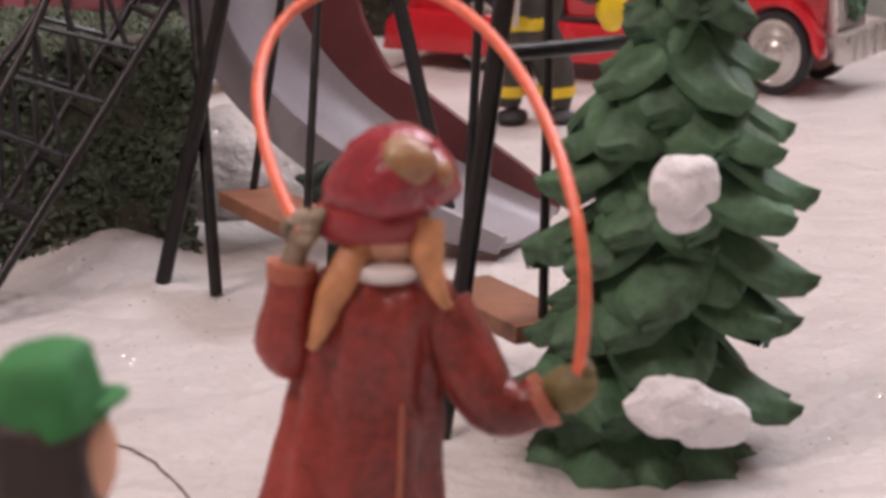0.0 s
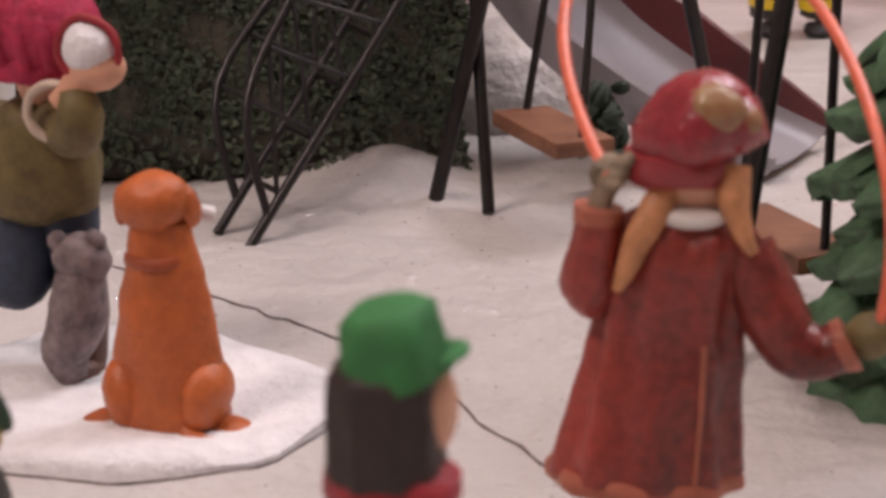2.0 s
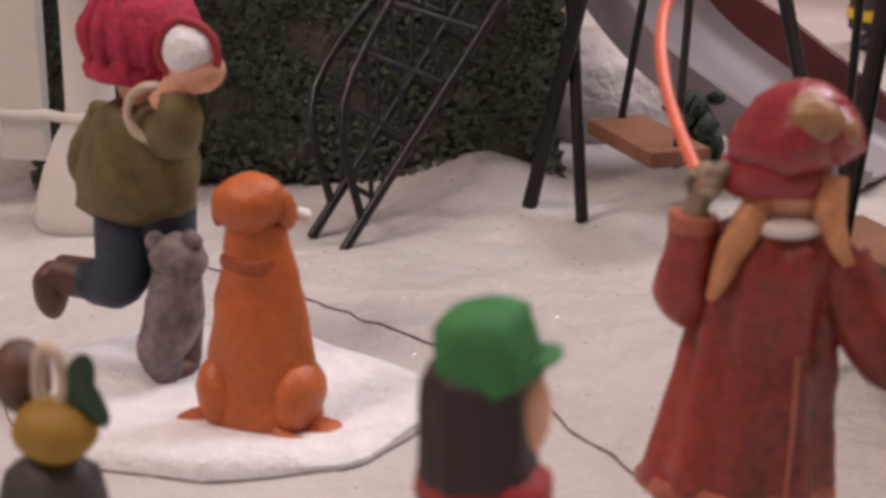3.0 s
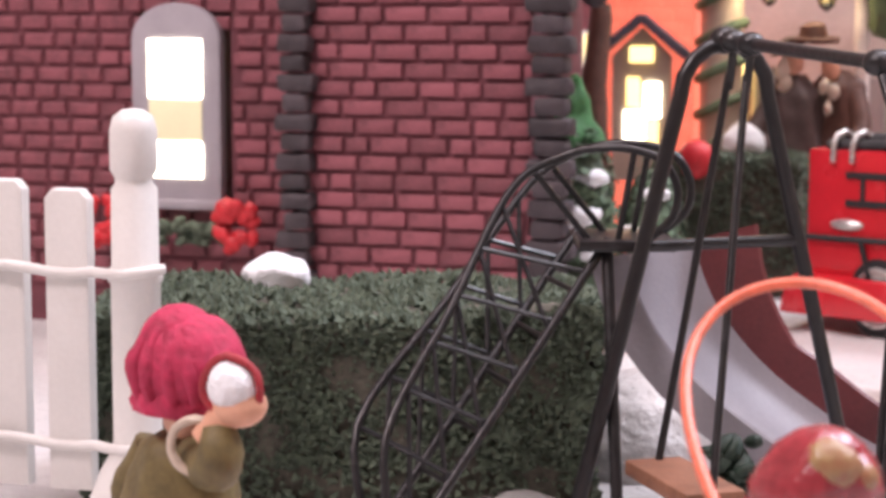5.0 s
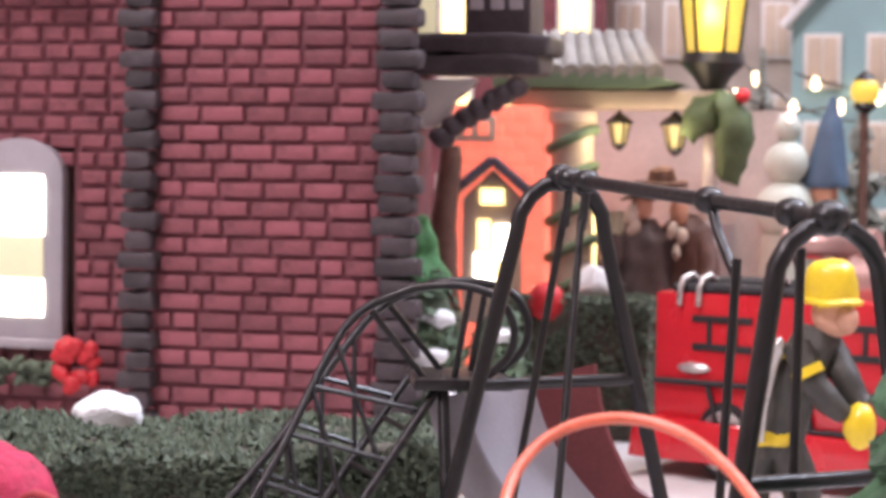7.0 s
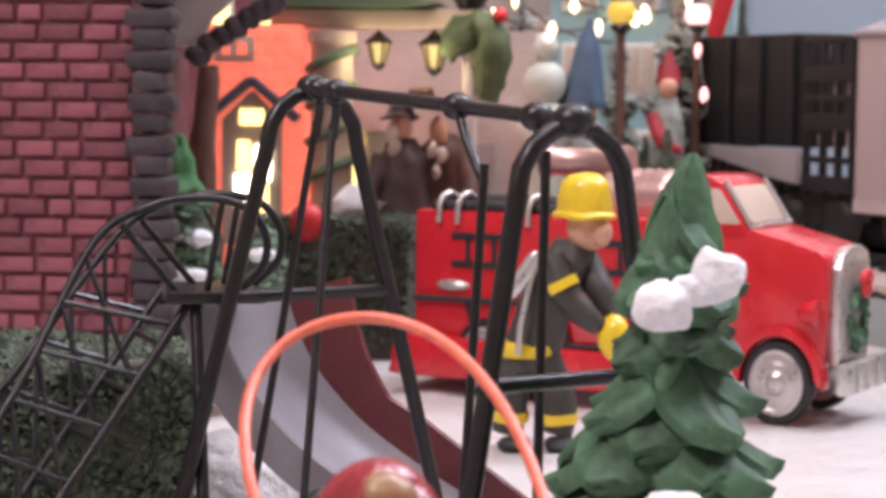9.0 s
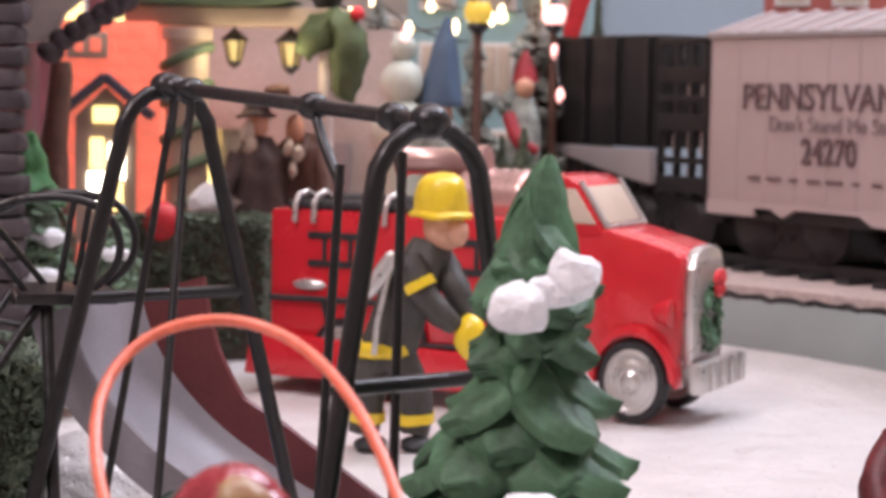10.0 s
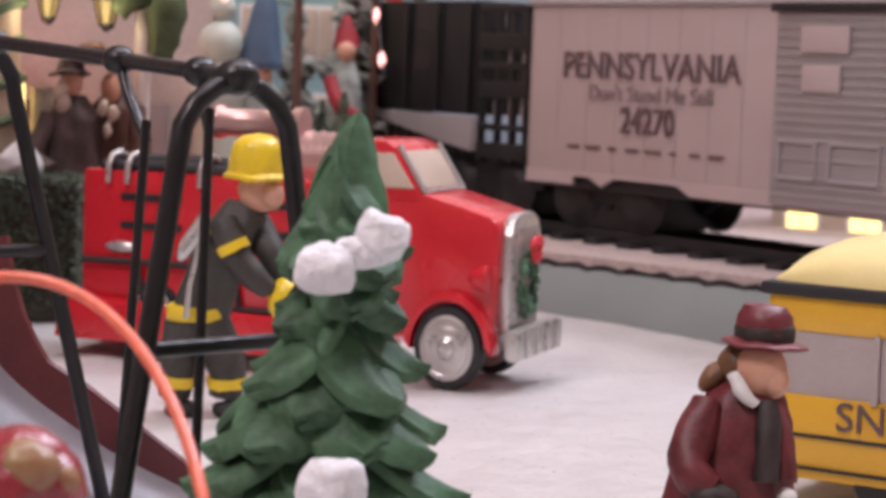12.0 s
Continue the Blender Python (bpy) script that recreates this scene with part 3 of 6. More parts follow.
# ---- slide with ladder ----
def build_slide():
    sl = thing("playground_slide", "miniature slide, grey chute with maroon rims, black ladder", "slide")
    # chute: a steep start that flattens out; the far rim stands square to the slope
    line = [(-9.0, 5.4), (-8.75, 4.6), (-8.4, 3.9), (-7.9, 3.25), (-7.25, 2.6), (-6.45, 2.0), (-5.35, 1.3), (-4.2, 0.75), (-3.2, 0.3)]
    V, tall = rounded([Vector((x, 31.0, z)) for x, z in line], [1.6, 1.5, 1.4, 1.2, 0.98, 1.08, 1.0, 0.75, 0.45])
    across = Vector((0.85, 2.65, 0.0))
    side_dir = across.normalized()
    normals = []
    for i in range(len(V)):
        d = V[min(i + 1, len(V) - 1)] - V[max(i - 1, 0)]
        normals.append(Vector((-d.z, 0, d.x)).normalized())
    bm = new_bm()
    rows = []
    for p, nrm in zip(V, normals):
        rows.append([bm.verts.new(p + across * a + nrm * h) for a, h in ((0, 0.22), (0.05, 0.03), (0.25, -0.08), (0.5, -0.11), (0.75, -0.08), (0.95, 0.03), (1, 0.22))])
    for a, b in zip(rows, rows[1:]):
        for i in range(len(a) - 1):
            bm.faces.new((a[i], a[i + 1], b[i + 1], b[i]))
    ext = bmesh.ops.extrude_face_region(bm, geom=bm.faces[:])
    for v in ext["geom"]:
        if isinstance(v, bmesh.types.BMVert):
            v.co -= Vector((0.09, 0, 0.12))
    part("chute", bm, CHUTE, sl)
    for far in (True, False):
        bm = new_bm()
        rings = []
        for p, nrm, h in zip(V, normals, tall):
            base = p + across if far else p
            out = side_dir * (0.16 if far else -0.14)
            top = h if far else 0.26
            low = 0.05 if far else -min(0.5, 0.5 * p.z)
            rings.append([bm.verts.new(base + nrm * low), bm.verts.new(base + nrm * (top - 0.04)), bm.verts.new(base + nrm * top + out * 0.5), bm.verts.new(base + nrm * (top - 0.04) + out), bm.verts.new(base + nrm * low + out)])
        for a, b in zip(rings, rings[1:]):
            for i in range(5):
                j = (i + 1) % 5
                bm.faces.new((a[i], a[j], b[j], b[i]))
        bm.faces.new(rings[0][::-1])
        bm.faces.new(rings[-1])
        part("rim", bm, CHUTE_RIM if far else CHUTE, sl)
    # ladder
    fa, fb = Vector((-12.65, 25.4, 0.1)), Vector((-11.9, 24.9, 0.0))
    ta, tb = Vector((-9.9, 31.5, 5.9)), Vector((-9.0, 30.2, 5.8))
    for f, t in ((fa, ta), (fb, tb)):
        bm = new_bm()
        tube(bm, [f, f.lerp(t, 0.5), t], 0.095, seg=10)
        rumple(bm, 0.02, 1.4)
        part("ladder_rail", bm, IRON, sl)
    for k in (0.14, 0.28, 0.42, 0.56, 0.7, 0.84):
        bm = new_bm()
        tube(bm, [fa.lerp(ta, k), fb.lerp(tb, k)], 0.06, seg=8)
        part("rung", bm, IRON, sl)
    # leaning handrails with crossed braces, ending in hoops over the platform
    for f, t, yy in ((fa, ta, 31.6), (fb, tb, 30.2)):
        a = f.lerp(t, 0.22) + Vector((-0.95, 0, 1.15))
        b = Vector((-10.85, yy - 0.6, 6.75))
        bm = new_bm()
        pts = [f.lerp(t, 0.08), a, a.lerp(b, 0.5), b, Vector((-10.0, yy, 7.4)), Vector((-9.0, yy, 7.62)), Vector((-8.05, yy, 7.45)), Vector((-7.65, yy, 6.9)), Vector((-7.72, yy, 6.3)), Vector((-8.2, yy, 5.85))]
        fine, rad = rounded(pts, [0.1] * len(pts))
        tube(bm, fine, 0.085, seg=8)
        part("handrail", bm, IRON, sl)
        for i in range(5):
            k0, k1 = 0.12 + 0.15 * i, 0.30 + 0.15 * i
            for p, q in ((f.lerp(t, k0), a.lerp(b, min(1, 0.19 * i + 0.18))), (f.lerp(t, k1), a.lerp(b, 0.19 * i))):
                bm = new_bm()
                tube(bm, [p, q], 0.055, seg=6)
                part("brace", bm, IRON, sl)
        for p, q in (((-8.5, yy, 7.55), (-8.8, yy, 5.8)), ((-10.4, yy - 0.3, 7.1), (-9.4, yy, 5.8))):
            bm = new_bm()
            tube(bm, [p, q], 0.07, seg=6)
            part("stay", bm, IRON, sl)
    bm = new_bm()
    box(bm, (-8.9, 31.0, 5.72), (1.9, 2.4, 0.22), rz=18, bevel=0.05)
    part("platform", bm, IRON, sl)
    for p, q in (((-8.17, 27.75, 0.05), (-9.0, 30.1, 5.7)),):
        bm = new_bm()
        tube(bm, [p, Vector(p).lerp(Vector(q), 0.5), q], 0.12, seg=10)
        part("leg", bm, IRON, sl)


build_slide()


# ---- hedge ----
def build_hedge(name, label, cx, cy, sx, sy, h, rz, z=0.0, seed=1, count=5200):
    """A clipped hedge: a lumpy core thickly set with small tufts."""
    hd = thing(name, label, "hedge", cx, cy, z, rz)
    bm = new_bm()
    box(bm, (0, 0, h / 2), (sx, sy, h), bevel=min(sx, sy, h) * 0.18)
    bmesh.ops.subdivide_edges(bm, edges=bm.edges[:], cuts=3, use_grid_fill=True)
    rumple(bm, 0.18, 0.8, seed)
    part("core", bm, HEDGE_CORE, hd)
    rng = random.Random(seed)
    verts, faces = [], []
    for i in range(count):
        side = rng.random()
        x, y, zz = rng.uniform(-0.5, 0.5) * sx, rng.uniform(-0.5, 0.5) * sy, rng.uniform(0.06, 1.0) * h
        if side < 0.5:
            y, nrm = -sy / 2, Vector((0, -1, 0.2))
        elif side < 0.78:
            zz, nrm = h, Vector((0, -0.2, 1))
        elif side < 0.9:
            x, nrm = sx / 2, Vector((1, -0.2, 0.2))
        else:
            x, nrm = -sx / 2, Vector((-1, -0.2, 0.2))
        p = Vector((x, y, zz)) + 0.25 * noise.noise_vector(Vector((x, y, zz)) * 0.8)
        if zz < 0.3 * h and rng.random() < 0.65:
            continue
        nrm = (nrm + Vector((rng.uniform(-0.8, 0.8), rng.uniform(-0.8, 0.8), rng.uniform(-0.8, 0.8)))).normalized()
        t = nrm.orthogonal().normalized()
        b = nrm.cross(t)
        s = rng.uniform(0.08, 0.17)
        k = len(verts)
        verts += [p + t * s, p - t * s * 0.5 + b * s * 0.8, p - t * s * 0.5 - b * s * 0.8, p + nrm * s * 1.5]
        faces += [(k, k + 1, k + 3), (k + 1, k + 2, k + 3), (k + 2, k, k + 3)]
    me = bpy.data.meshes.new("foliage")
    me.from_pydata([v * U for v in verts], [], faces)
    me.materials.append(HEDGE)
    ob = new("foliage", me)
    ob.parent = hd
    tagged(ob, "dark green tufted foliage", kind="stuff")
    return hd


build_hedge("hedge", "dark green clipped hedge with brownish base on snow", -15.0, 31.9, 10.3, 6.0, 4.25, 14, -0.1, 3, 11000)

# sprig and snow beside the slide
bm = new_bm()
rng = random.Random(31)
tube(bm, [(0, 0, -0.1), (0.05, 0, 1.0)], 0.12, seg=8)
for k in range(34):
    ball(bm, (rng.uniform(-0.34, 0.34), rng.uniform(-0.3, 0.3), 0.7 + rng.uniform(0, 1.25)), (0.36, 0.2, 0.13), seg=8, rz=rng.uniform(0, 360), ry=rng.uniform(-60, 60))
solid("dark_sprig", bm, mat("dark_sprig_green", (0.018, 0.035, 0.022), 0.6, vary=0.5), "dark green evergreen sprig on snow beside the slide", "plant", -6.4, 30.0, 0.0, kind="stuff")
bm = new_bm()
lathe(bm, [(2.3, -0.4), (2.35, 0.05), (2.2, 0.7), (1.75, 1.4), (0.95, 1.85), (0.1, 1.95)], seg=32, wob=0.04, lobes=3)
rumple(bm, 0.1, 1.1)
solid("snow_mound", bm, SNOW, "white snow mound between hedge and slide", "snow", -9.3, 36.4, 0.15)


# ---- boy, dog and the near figurines ----
def build_boy():
    bm = new_bm()
    y = 18.3
    lathe(bm, [(0.72, 2.3), (0.98, 2.45), (1.0, 2.9), (0.86, 3.4), (0.70, 3.85), (0.36, 4.05)], (-12.75, y, 0), 0, 32, 0.92, 0.75, 0.05, 5, (0.15, 0))
    ball(bm, (-12.5, y, 4.35), (0.46, 0.46, 0.5), 5)
    # knitted cap with rolled brim
    ball(bm, (-12.5, y, 5.02), (0.82, 0.78, 0.78), 1, 32)
    ball(bm, (-12.72, y, 5.42), (0.56, 0.55, 0.50), 1, 24, ry=-20)
    for k in range(7):
        a = math.pi * (0.08 + 0.14 * k)
        tube(bm, [(-12.5 - 0.80 * math.cos(a), y - 0.62 * math.sin(a), 4.55), (-12.55 - 0.80 * math.cos(a), y - 0.72 * math.sin(a), 5.05), (-12.6 - 0.5 * math.cos(a), y - 0.5 * math.sin(a), 5.6)], [0.10, 0.13, 0.08], 1, 8)
    lathe(bm, [(0.55, 4.30), (0.72, 4.36), (0.76, 4.52), (0.68, 4.66)], (-12.62, y, 0), 1, 28, 1, 0.95, 0.06, 11)
    # raised arm with ring cuff, mitten and snowball
    tube(bm, [(-12.25, y - 0.3, 3.75), (-11.85, y - 0.7, 3.7), (-11.65, y - 0.9, 3.95), (-11.75, y - 0.8, 4.3)], [0.36, 0.38, 0.34, 0.24], 0, 16)
    tube(bm, arc((-12.05, y - 0.85, 4.0), 0.40, 0, 360, 23)[:-1], 0.065, 4, 8, True)
    tube(bm, [(-12.0, y - 0.8, 4.1), (-11.6, y - 0.75, 4.5)], [0.2, 0.24], 5, 12)
    ball(bm, (-11.42, y - 0.75, 4.62), (0.40, 0.34, 0.30), 5)
    ball(bm, (-11.5, y - 0.8, 4.9), (0.36, 0.34, 0.36), 6)
    tube(bm, arc((-11.5, y - 0.85, 4.88), 0.43, 0, 360, 23)[:-1], 0.06, 7, 8, True)
    # other arm behind, legs
    tube(bm, [(-13.2, y + 0.2, 3.7), (-13.65, y + 0.3, 3.0), (-13.55, y + 0.4, 2.55)], [0.34, 0.32, 0.22], 0, 14)
    tube(bm, [(-12.35, y, 2.5), (-12.2, y - 0.1, 1.5), (-12.1, y - 0.1, 0.6)], [0.5, 0.36, 0.27], 2, 16)
    tube(bm, [(-12.1, y - 0.1, 0.75), (-12.1, y - 0.15, 0.2)], [0.3, 0.28], 3, 14)
    ball(bm, (-12.1, y - 0.3, 0.14), (0.28, 0.48, 0.18), 3)
    tube(bm, [(-12.9, y, 2.45), (-12.9, y - 0.3, 1.55), (-13.2, y - 0.2, 1.25), (-13.65, y, 1.25)], [0.52, 0.42, 0.36, 0.28], 2, 16)
    tube(bm, [(-13.55, y, 1.25), (-14.1, y, 1.3)], [0.3, 0.28], 3, 14)
    ball(bm, (-14.22, y, 1.05), (0.26, 0.3, 0.44), 3)
    # grey stuffed toy hugged to the leg
    ball(bm, (-11.85, y - 0.7, 1.9), (0.42, 0.36, 0.36), 8)
    ball(bm, (-11.6, y - 0.75, 2.2), (0.16, 0.12, 0.16), 8)
    ball(bm, (-12.15, y - 0.75, 2.15), (0.16, 0.12, 0.16), 8)
    tube(bm, [(-11.9, y - 0.7, 1.7), (-11.95, y - 0.75, 1.1), (-12.15, y - 0.75, 0.5), (-12.05, y - 0.75, 0.1)], [0.34, 0.42, 0.36, 0.2], 8, 14)
    rumple(bm, 0.05, 1.8, 3)
    rumple(bm, 0.02, 6.0, 5)
    solid("boy_figurine", bm, [OLIVE, BERRY, DENIM, LEATHER, CREAM, SKIN, SNOW_LUMP, REDSCARF, GREYCAT], "resin boy figurine, raspberry cap, olive jacket, raised snowball", "figurine", 0, 0, 0.12)


build_boy()


def build_dog():
    bm = new_bm()
    y = 16.3
    lathe(bm, [(0.5, 0.05), (0.78, 0.25), (0.74, 0.7), (0.66, 1.3), (0.60, 1.8), (0.50, 2.3), (0.44, 2.65), (0.40, 2.95)], (-10.22, y, 0), 0, 28, 1.06, 0.8, 0.03, 4)
    ball(bm, (-10.28, y, 3.2), (0.50, 0.5, 0.42), 0, 24)
    ball(bm, (-10.28, y + 0.5, 3.05), (0.28, 0.45, 0.25), 0)
    for s in (-1, 1):
        ball(bm, (-10.28 + 0.46 * s, y + 0.05, 3.15), (0.11, 0.2, 0.28), 0, 16, ry=-12 * s)
        ball(bm, (-10.22 + 0.52 * s, y - 0.05, 0.58), (0.36, 0.58, 0.54), 0, 20, ry=12 * s)
        ball(bm, (-10.22 + 0.86 * s, y - 0.1, 0.14), (0.36, 0.26, 0.15), 0)
    lathe(bm, [(0.47, 2.38), (0.50, 2.42), (0.49, 2.52), (0.45, 2.56)], (-10.25, y, 0), 1, 24, 1, 0.85)
    tube(bm, [(-9.9, y - 0.45, 0.25), (-9.6, y - 0.6, 0.14), (-9.2, y - 0.5, 0.12)], [0.14, 0.12, 0.06], 0, 10)
    tube(bm, [(-9.85, y + 0.45, 2.98), (-9.66, y + 0.5, 2.93)], [0.1, 0.1], 2, 10)
    rumple(bm, 0.05, 2.0, 8)
    rumple(bm, 0.015, 8.0, 2)
    solid("dog_figurine", bm, [DOG, mat("dog_collar", (0.36, 0.075, 0.025), 0.5), SNOW_LUMP], "seated ginger resin dog seen from behind", "figurine", 0.08, 0, 0.06)
    # the snowy plinth that carries dog and boy
    bm = new_bm()
    n, rings = 40, []
    for h, k in ((-0.25, 1.0), (0.14, 1.0), (0.26, 0.95), (0.30, 0.84), (0.22, 0.4)):
        ring = []
        for i in range(n):
            a = 2 * math.pi * i / n
            r = 1 + 0.12 * noise.noise((math.cos(a) * 1.5, math.sin(a) * 1.5, 2.0))
            ring.append(bm.verts.new((-11.2 + 3.15 * r * k * math.cos(a) - 0.35 * k * math.sin(a), 17.2 + 2.65 * r * k * math.sin(a), h + 0.09 * noise.noise((math.cos(a) * 3, math.sin(a) * 3, h * 2)) * (h > 0))))
        rings.append(ring)
    for a, b in zip(rings, rings[1:]):
        for i in range(n):
            bm.faces.new((a[i], a[(i + 1) % n], b[(i + 1) % n], b[i]))
    bm.faces.new(rings[-1])
    rim = [v.co.copy() for v in rings[0]]
    solid("figurine_base", bm, SNOW_LUMP, "low white snow-textured base under boy and dog", "base")
    # a thin dark line paints the shade where the base meets the snow
    bm = new_bm()
    tube(bm, [(p.x, p.y, ground_z(p.x, p.y) + 0.005) for p in rim], 0.022, seg=6, closed=True)
    solid("base_foot_shade", bm, CRACK_SHADE, "thin dark line painting the shade round the foot of the base", "crack", kind="structure")


build_dog()


def build_near_figures():
    # child in a green felt cap, seen from behind
    bm = new_bm()
    x, y = -4.62, 7.0
    lathe(bm, [(0.75, 0.1), (0.78, 0.4), (0.62, 2.0), (0.60, 3.2), (0.5, 3.9), (0.2, 4.1)], (x, y, 0), 3, 28, 1, 0.8, 0.05, 6)
    lathe(bm, [(0.46, 3.75), (0.56, 3.85), (0.55, 4.05), (0.4, 4.18)], (x, y, 0), 2, 24, 1, 0.9, 0.05, 5)
    ball(bm, (x + 0.12, y + 0.12, 4.62), (0.40, 0.38, 0.5), 4)
    lathe(bm, [(0.36, 3.95), (0.47, 4.1), (0.45, 4.6), (0.44, 5.0), (0.3, 5.1)], (x - 0.05, y - 0.04, 0), 1, 24, 1, 1, 0.06, 9)
    n = len(bm.verts)
    lathe(bm, [(0.44, 4.90), (0.46, 4.98), (0.43, 5.25), (0.38, 5.48), (0.28, 5.55)], (x, y, 0), 0, 24, 1, 1, 0.04, 5, (0.06, 0))
    ball(bm, (x + 0.34, y + 0.12, 5.02), (0.28, 0.3, 0.08), 0)
    tilt(bm, n, (x, y, 5.1), ry=-13)
    rumple(bm, 0.03, 3.0, 4)
    bmesh.ops.transform(bm, matrix=Matrix.Diagonal((1, 1, 0.94, 1)), verts=bm.verts)
    solid("child_figurine", bm, [FELT, DARKHAIR, REDSCARF, COATGREY, SKIN], "small resin child, green felt cap and red scarf", "figurine")
    # figure in a mustard bonnet with holly
    bm = new_bm()
    x, y = -9.3, 8.6
    lathe(bm, [(0.8, 0.0), (0.82, 0.4), (0.6, 1.8), (0.55, 2.7), (0.45, 3.1), (0.2, 3.3)], (x, y, 0), 0, 28, 1, 0.8, 0.05, 6)
    ball(bm, (x + 0.12, y - 0.1, 3.62), (0.42, 0.38, 0.36), 1)
    ball(bm, (x - 0.3, y + 0.1, 4.1), (0.30, 0.3, 0.42), 3)
    tube(bm, arc((x + 0.1, y - 0.1, 4.2), 0.14, 0, 360, 15, ry=0.36)[:-1], 0.07, 2, 8, True)
    for k, (dx, dz, an) in enumerate(((0.42, 4.2, 12), (0.5, 4.0, -25))):
        ball(bm, (x + dx, y - 0.12, dz), (0.16, 0.05, 0.32), 4, ry=an)
    rumple(bm, 0.03, 3.0, 9)
    bmesh.ops.transform(bm, matrix=Matrix.Diagonal((1, 1, 0.88, 1)), verts=bm.verts)
    solid("bonnet_figurine", bm, [COATGREY, mat("mustard_cloth", (0.36, 0.21, 0.03), 0.6), CREAM, LEATHER, mat("holly_leaf", (0.022, 0.06, 0.03), 0.5)], "small resin figure in mustard bonnet with holly", "figurine")


build_near_figures()


def build_seams():
    for pts in (((-14.4, 23.6), (-12.9, 22.9), (-12.06, 22.45), (-10.7, 21.5), (-9.9, 21.0), (-9.1, 20.38), (-7.6, 19.3), (-6.7, 18.4), (-6.2, 17.5), (-5.6, 16.9), (-5.0, 16.25), (-4.4, 15.6)),):
        bm = new_bm()
        path = []
        for a, b in zip(pts, pts[1:]):
            for k in range(6):
                u = k / 6
                px, py = a[0] + (b[0] - a[0]) * u, a[1] + (b[1] - a[1]) * u
                px += 0.10 * noise.noise((px * 2, py * 2, 0))
                py += 0.10 * noise.noise((px * 2, py * 2, 5))
                path.append((px, py, ground_z(px, py) + 0.012))
        tube(bm, path, [0.021 + 0.014 * noise.noise((i * 0.7, 0, 0)) for i in range(len(path))], seg=6)
        solid("snow_seam", bm, CRACK_SHADE, "thin dark crack between two snow sheets", "crack", kind="structure")


build_seams()


# ---- picket fence ----
def build_fence():
    fe = thing("picket_fence", "white painted picket fence with turned end post", "fence", -17.15, 25.95, 0.05)
    bm = new_bm()
    lathe(bm, [(1.15, -0.1), (1.2, 0.05), (1.16, 0.25), (0.98, 0.9), (0.74, 1.5), (0.50, 2.0 - 0.08), (0.50, 2.0), (0.47, 2.1), (0.47, 5.1), (0.52, 5.15), (0.52, 5.35), (0.45, 5.45), (0.44, 6.9), (0.36, 7.0), (0.36, 7.1), (0.45, 7.25), (0.45, 8.0), (0.38, 8.25), (0.2, 8.38), (0.05, 8.4)], seg=24)
    part("post", bm, WHITE, fe)
    for i, (x, top) in enumerate(((-1.46, 6.85), (-2.85, 7.0), (-4.2, 6.85), (-5.5, 7.0), (-6.8, 6.85), (-8.1, 6.9))):
        bm = new_bm()
        prism(bm, [(x - 0.46, 1.0), (x + 0.46, 1.0), (x + 0.46, top - 0.18), (x + 0.3, top), (x - 0.3, top), (x - 0.46, top - 0.18)], 0.02 * i, 0.02 * i + 0.32, bevel=0.06)
        part("picket", bm, WHITE, fe)
    for z in (5.3, 1.95):
        bm = new_bm()
        pts = [(-8.5 + k * 0.45, -0.08 + 0.06 * math.sin(k * 1.3), z + 0.07 * math.sin(k * 1.1)) for k in range(18)] + [(-0.5, -0.3, z), (0, -0.52, z + 0.02), (0.45, -0.4, z + 0.08), (0.62, -0.1, z + 0.1)]
        tube(bm, pts, 0.11, seg=8)
        part("rail", bm, WHITE, fe)


build_fence()


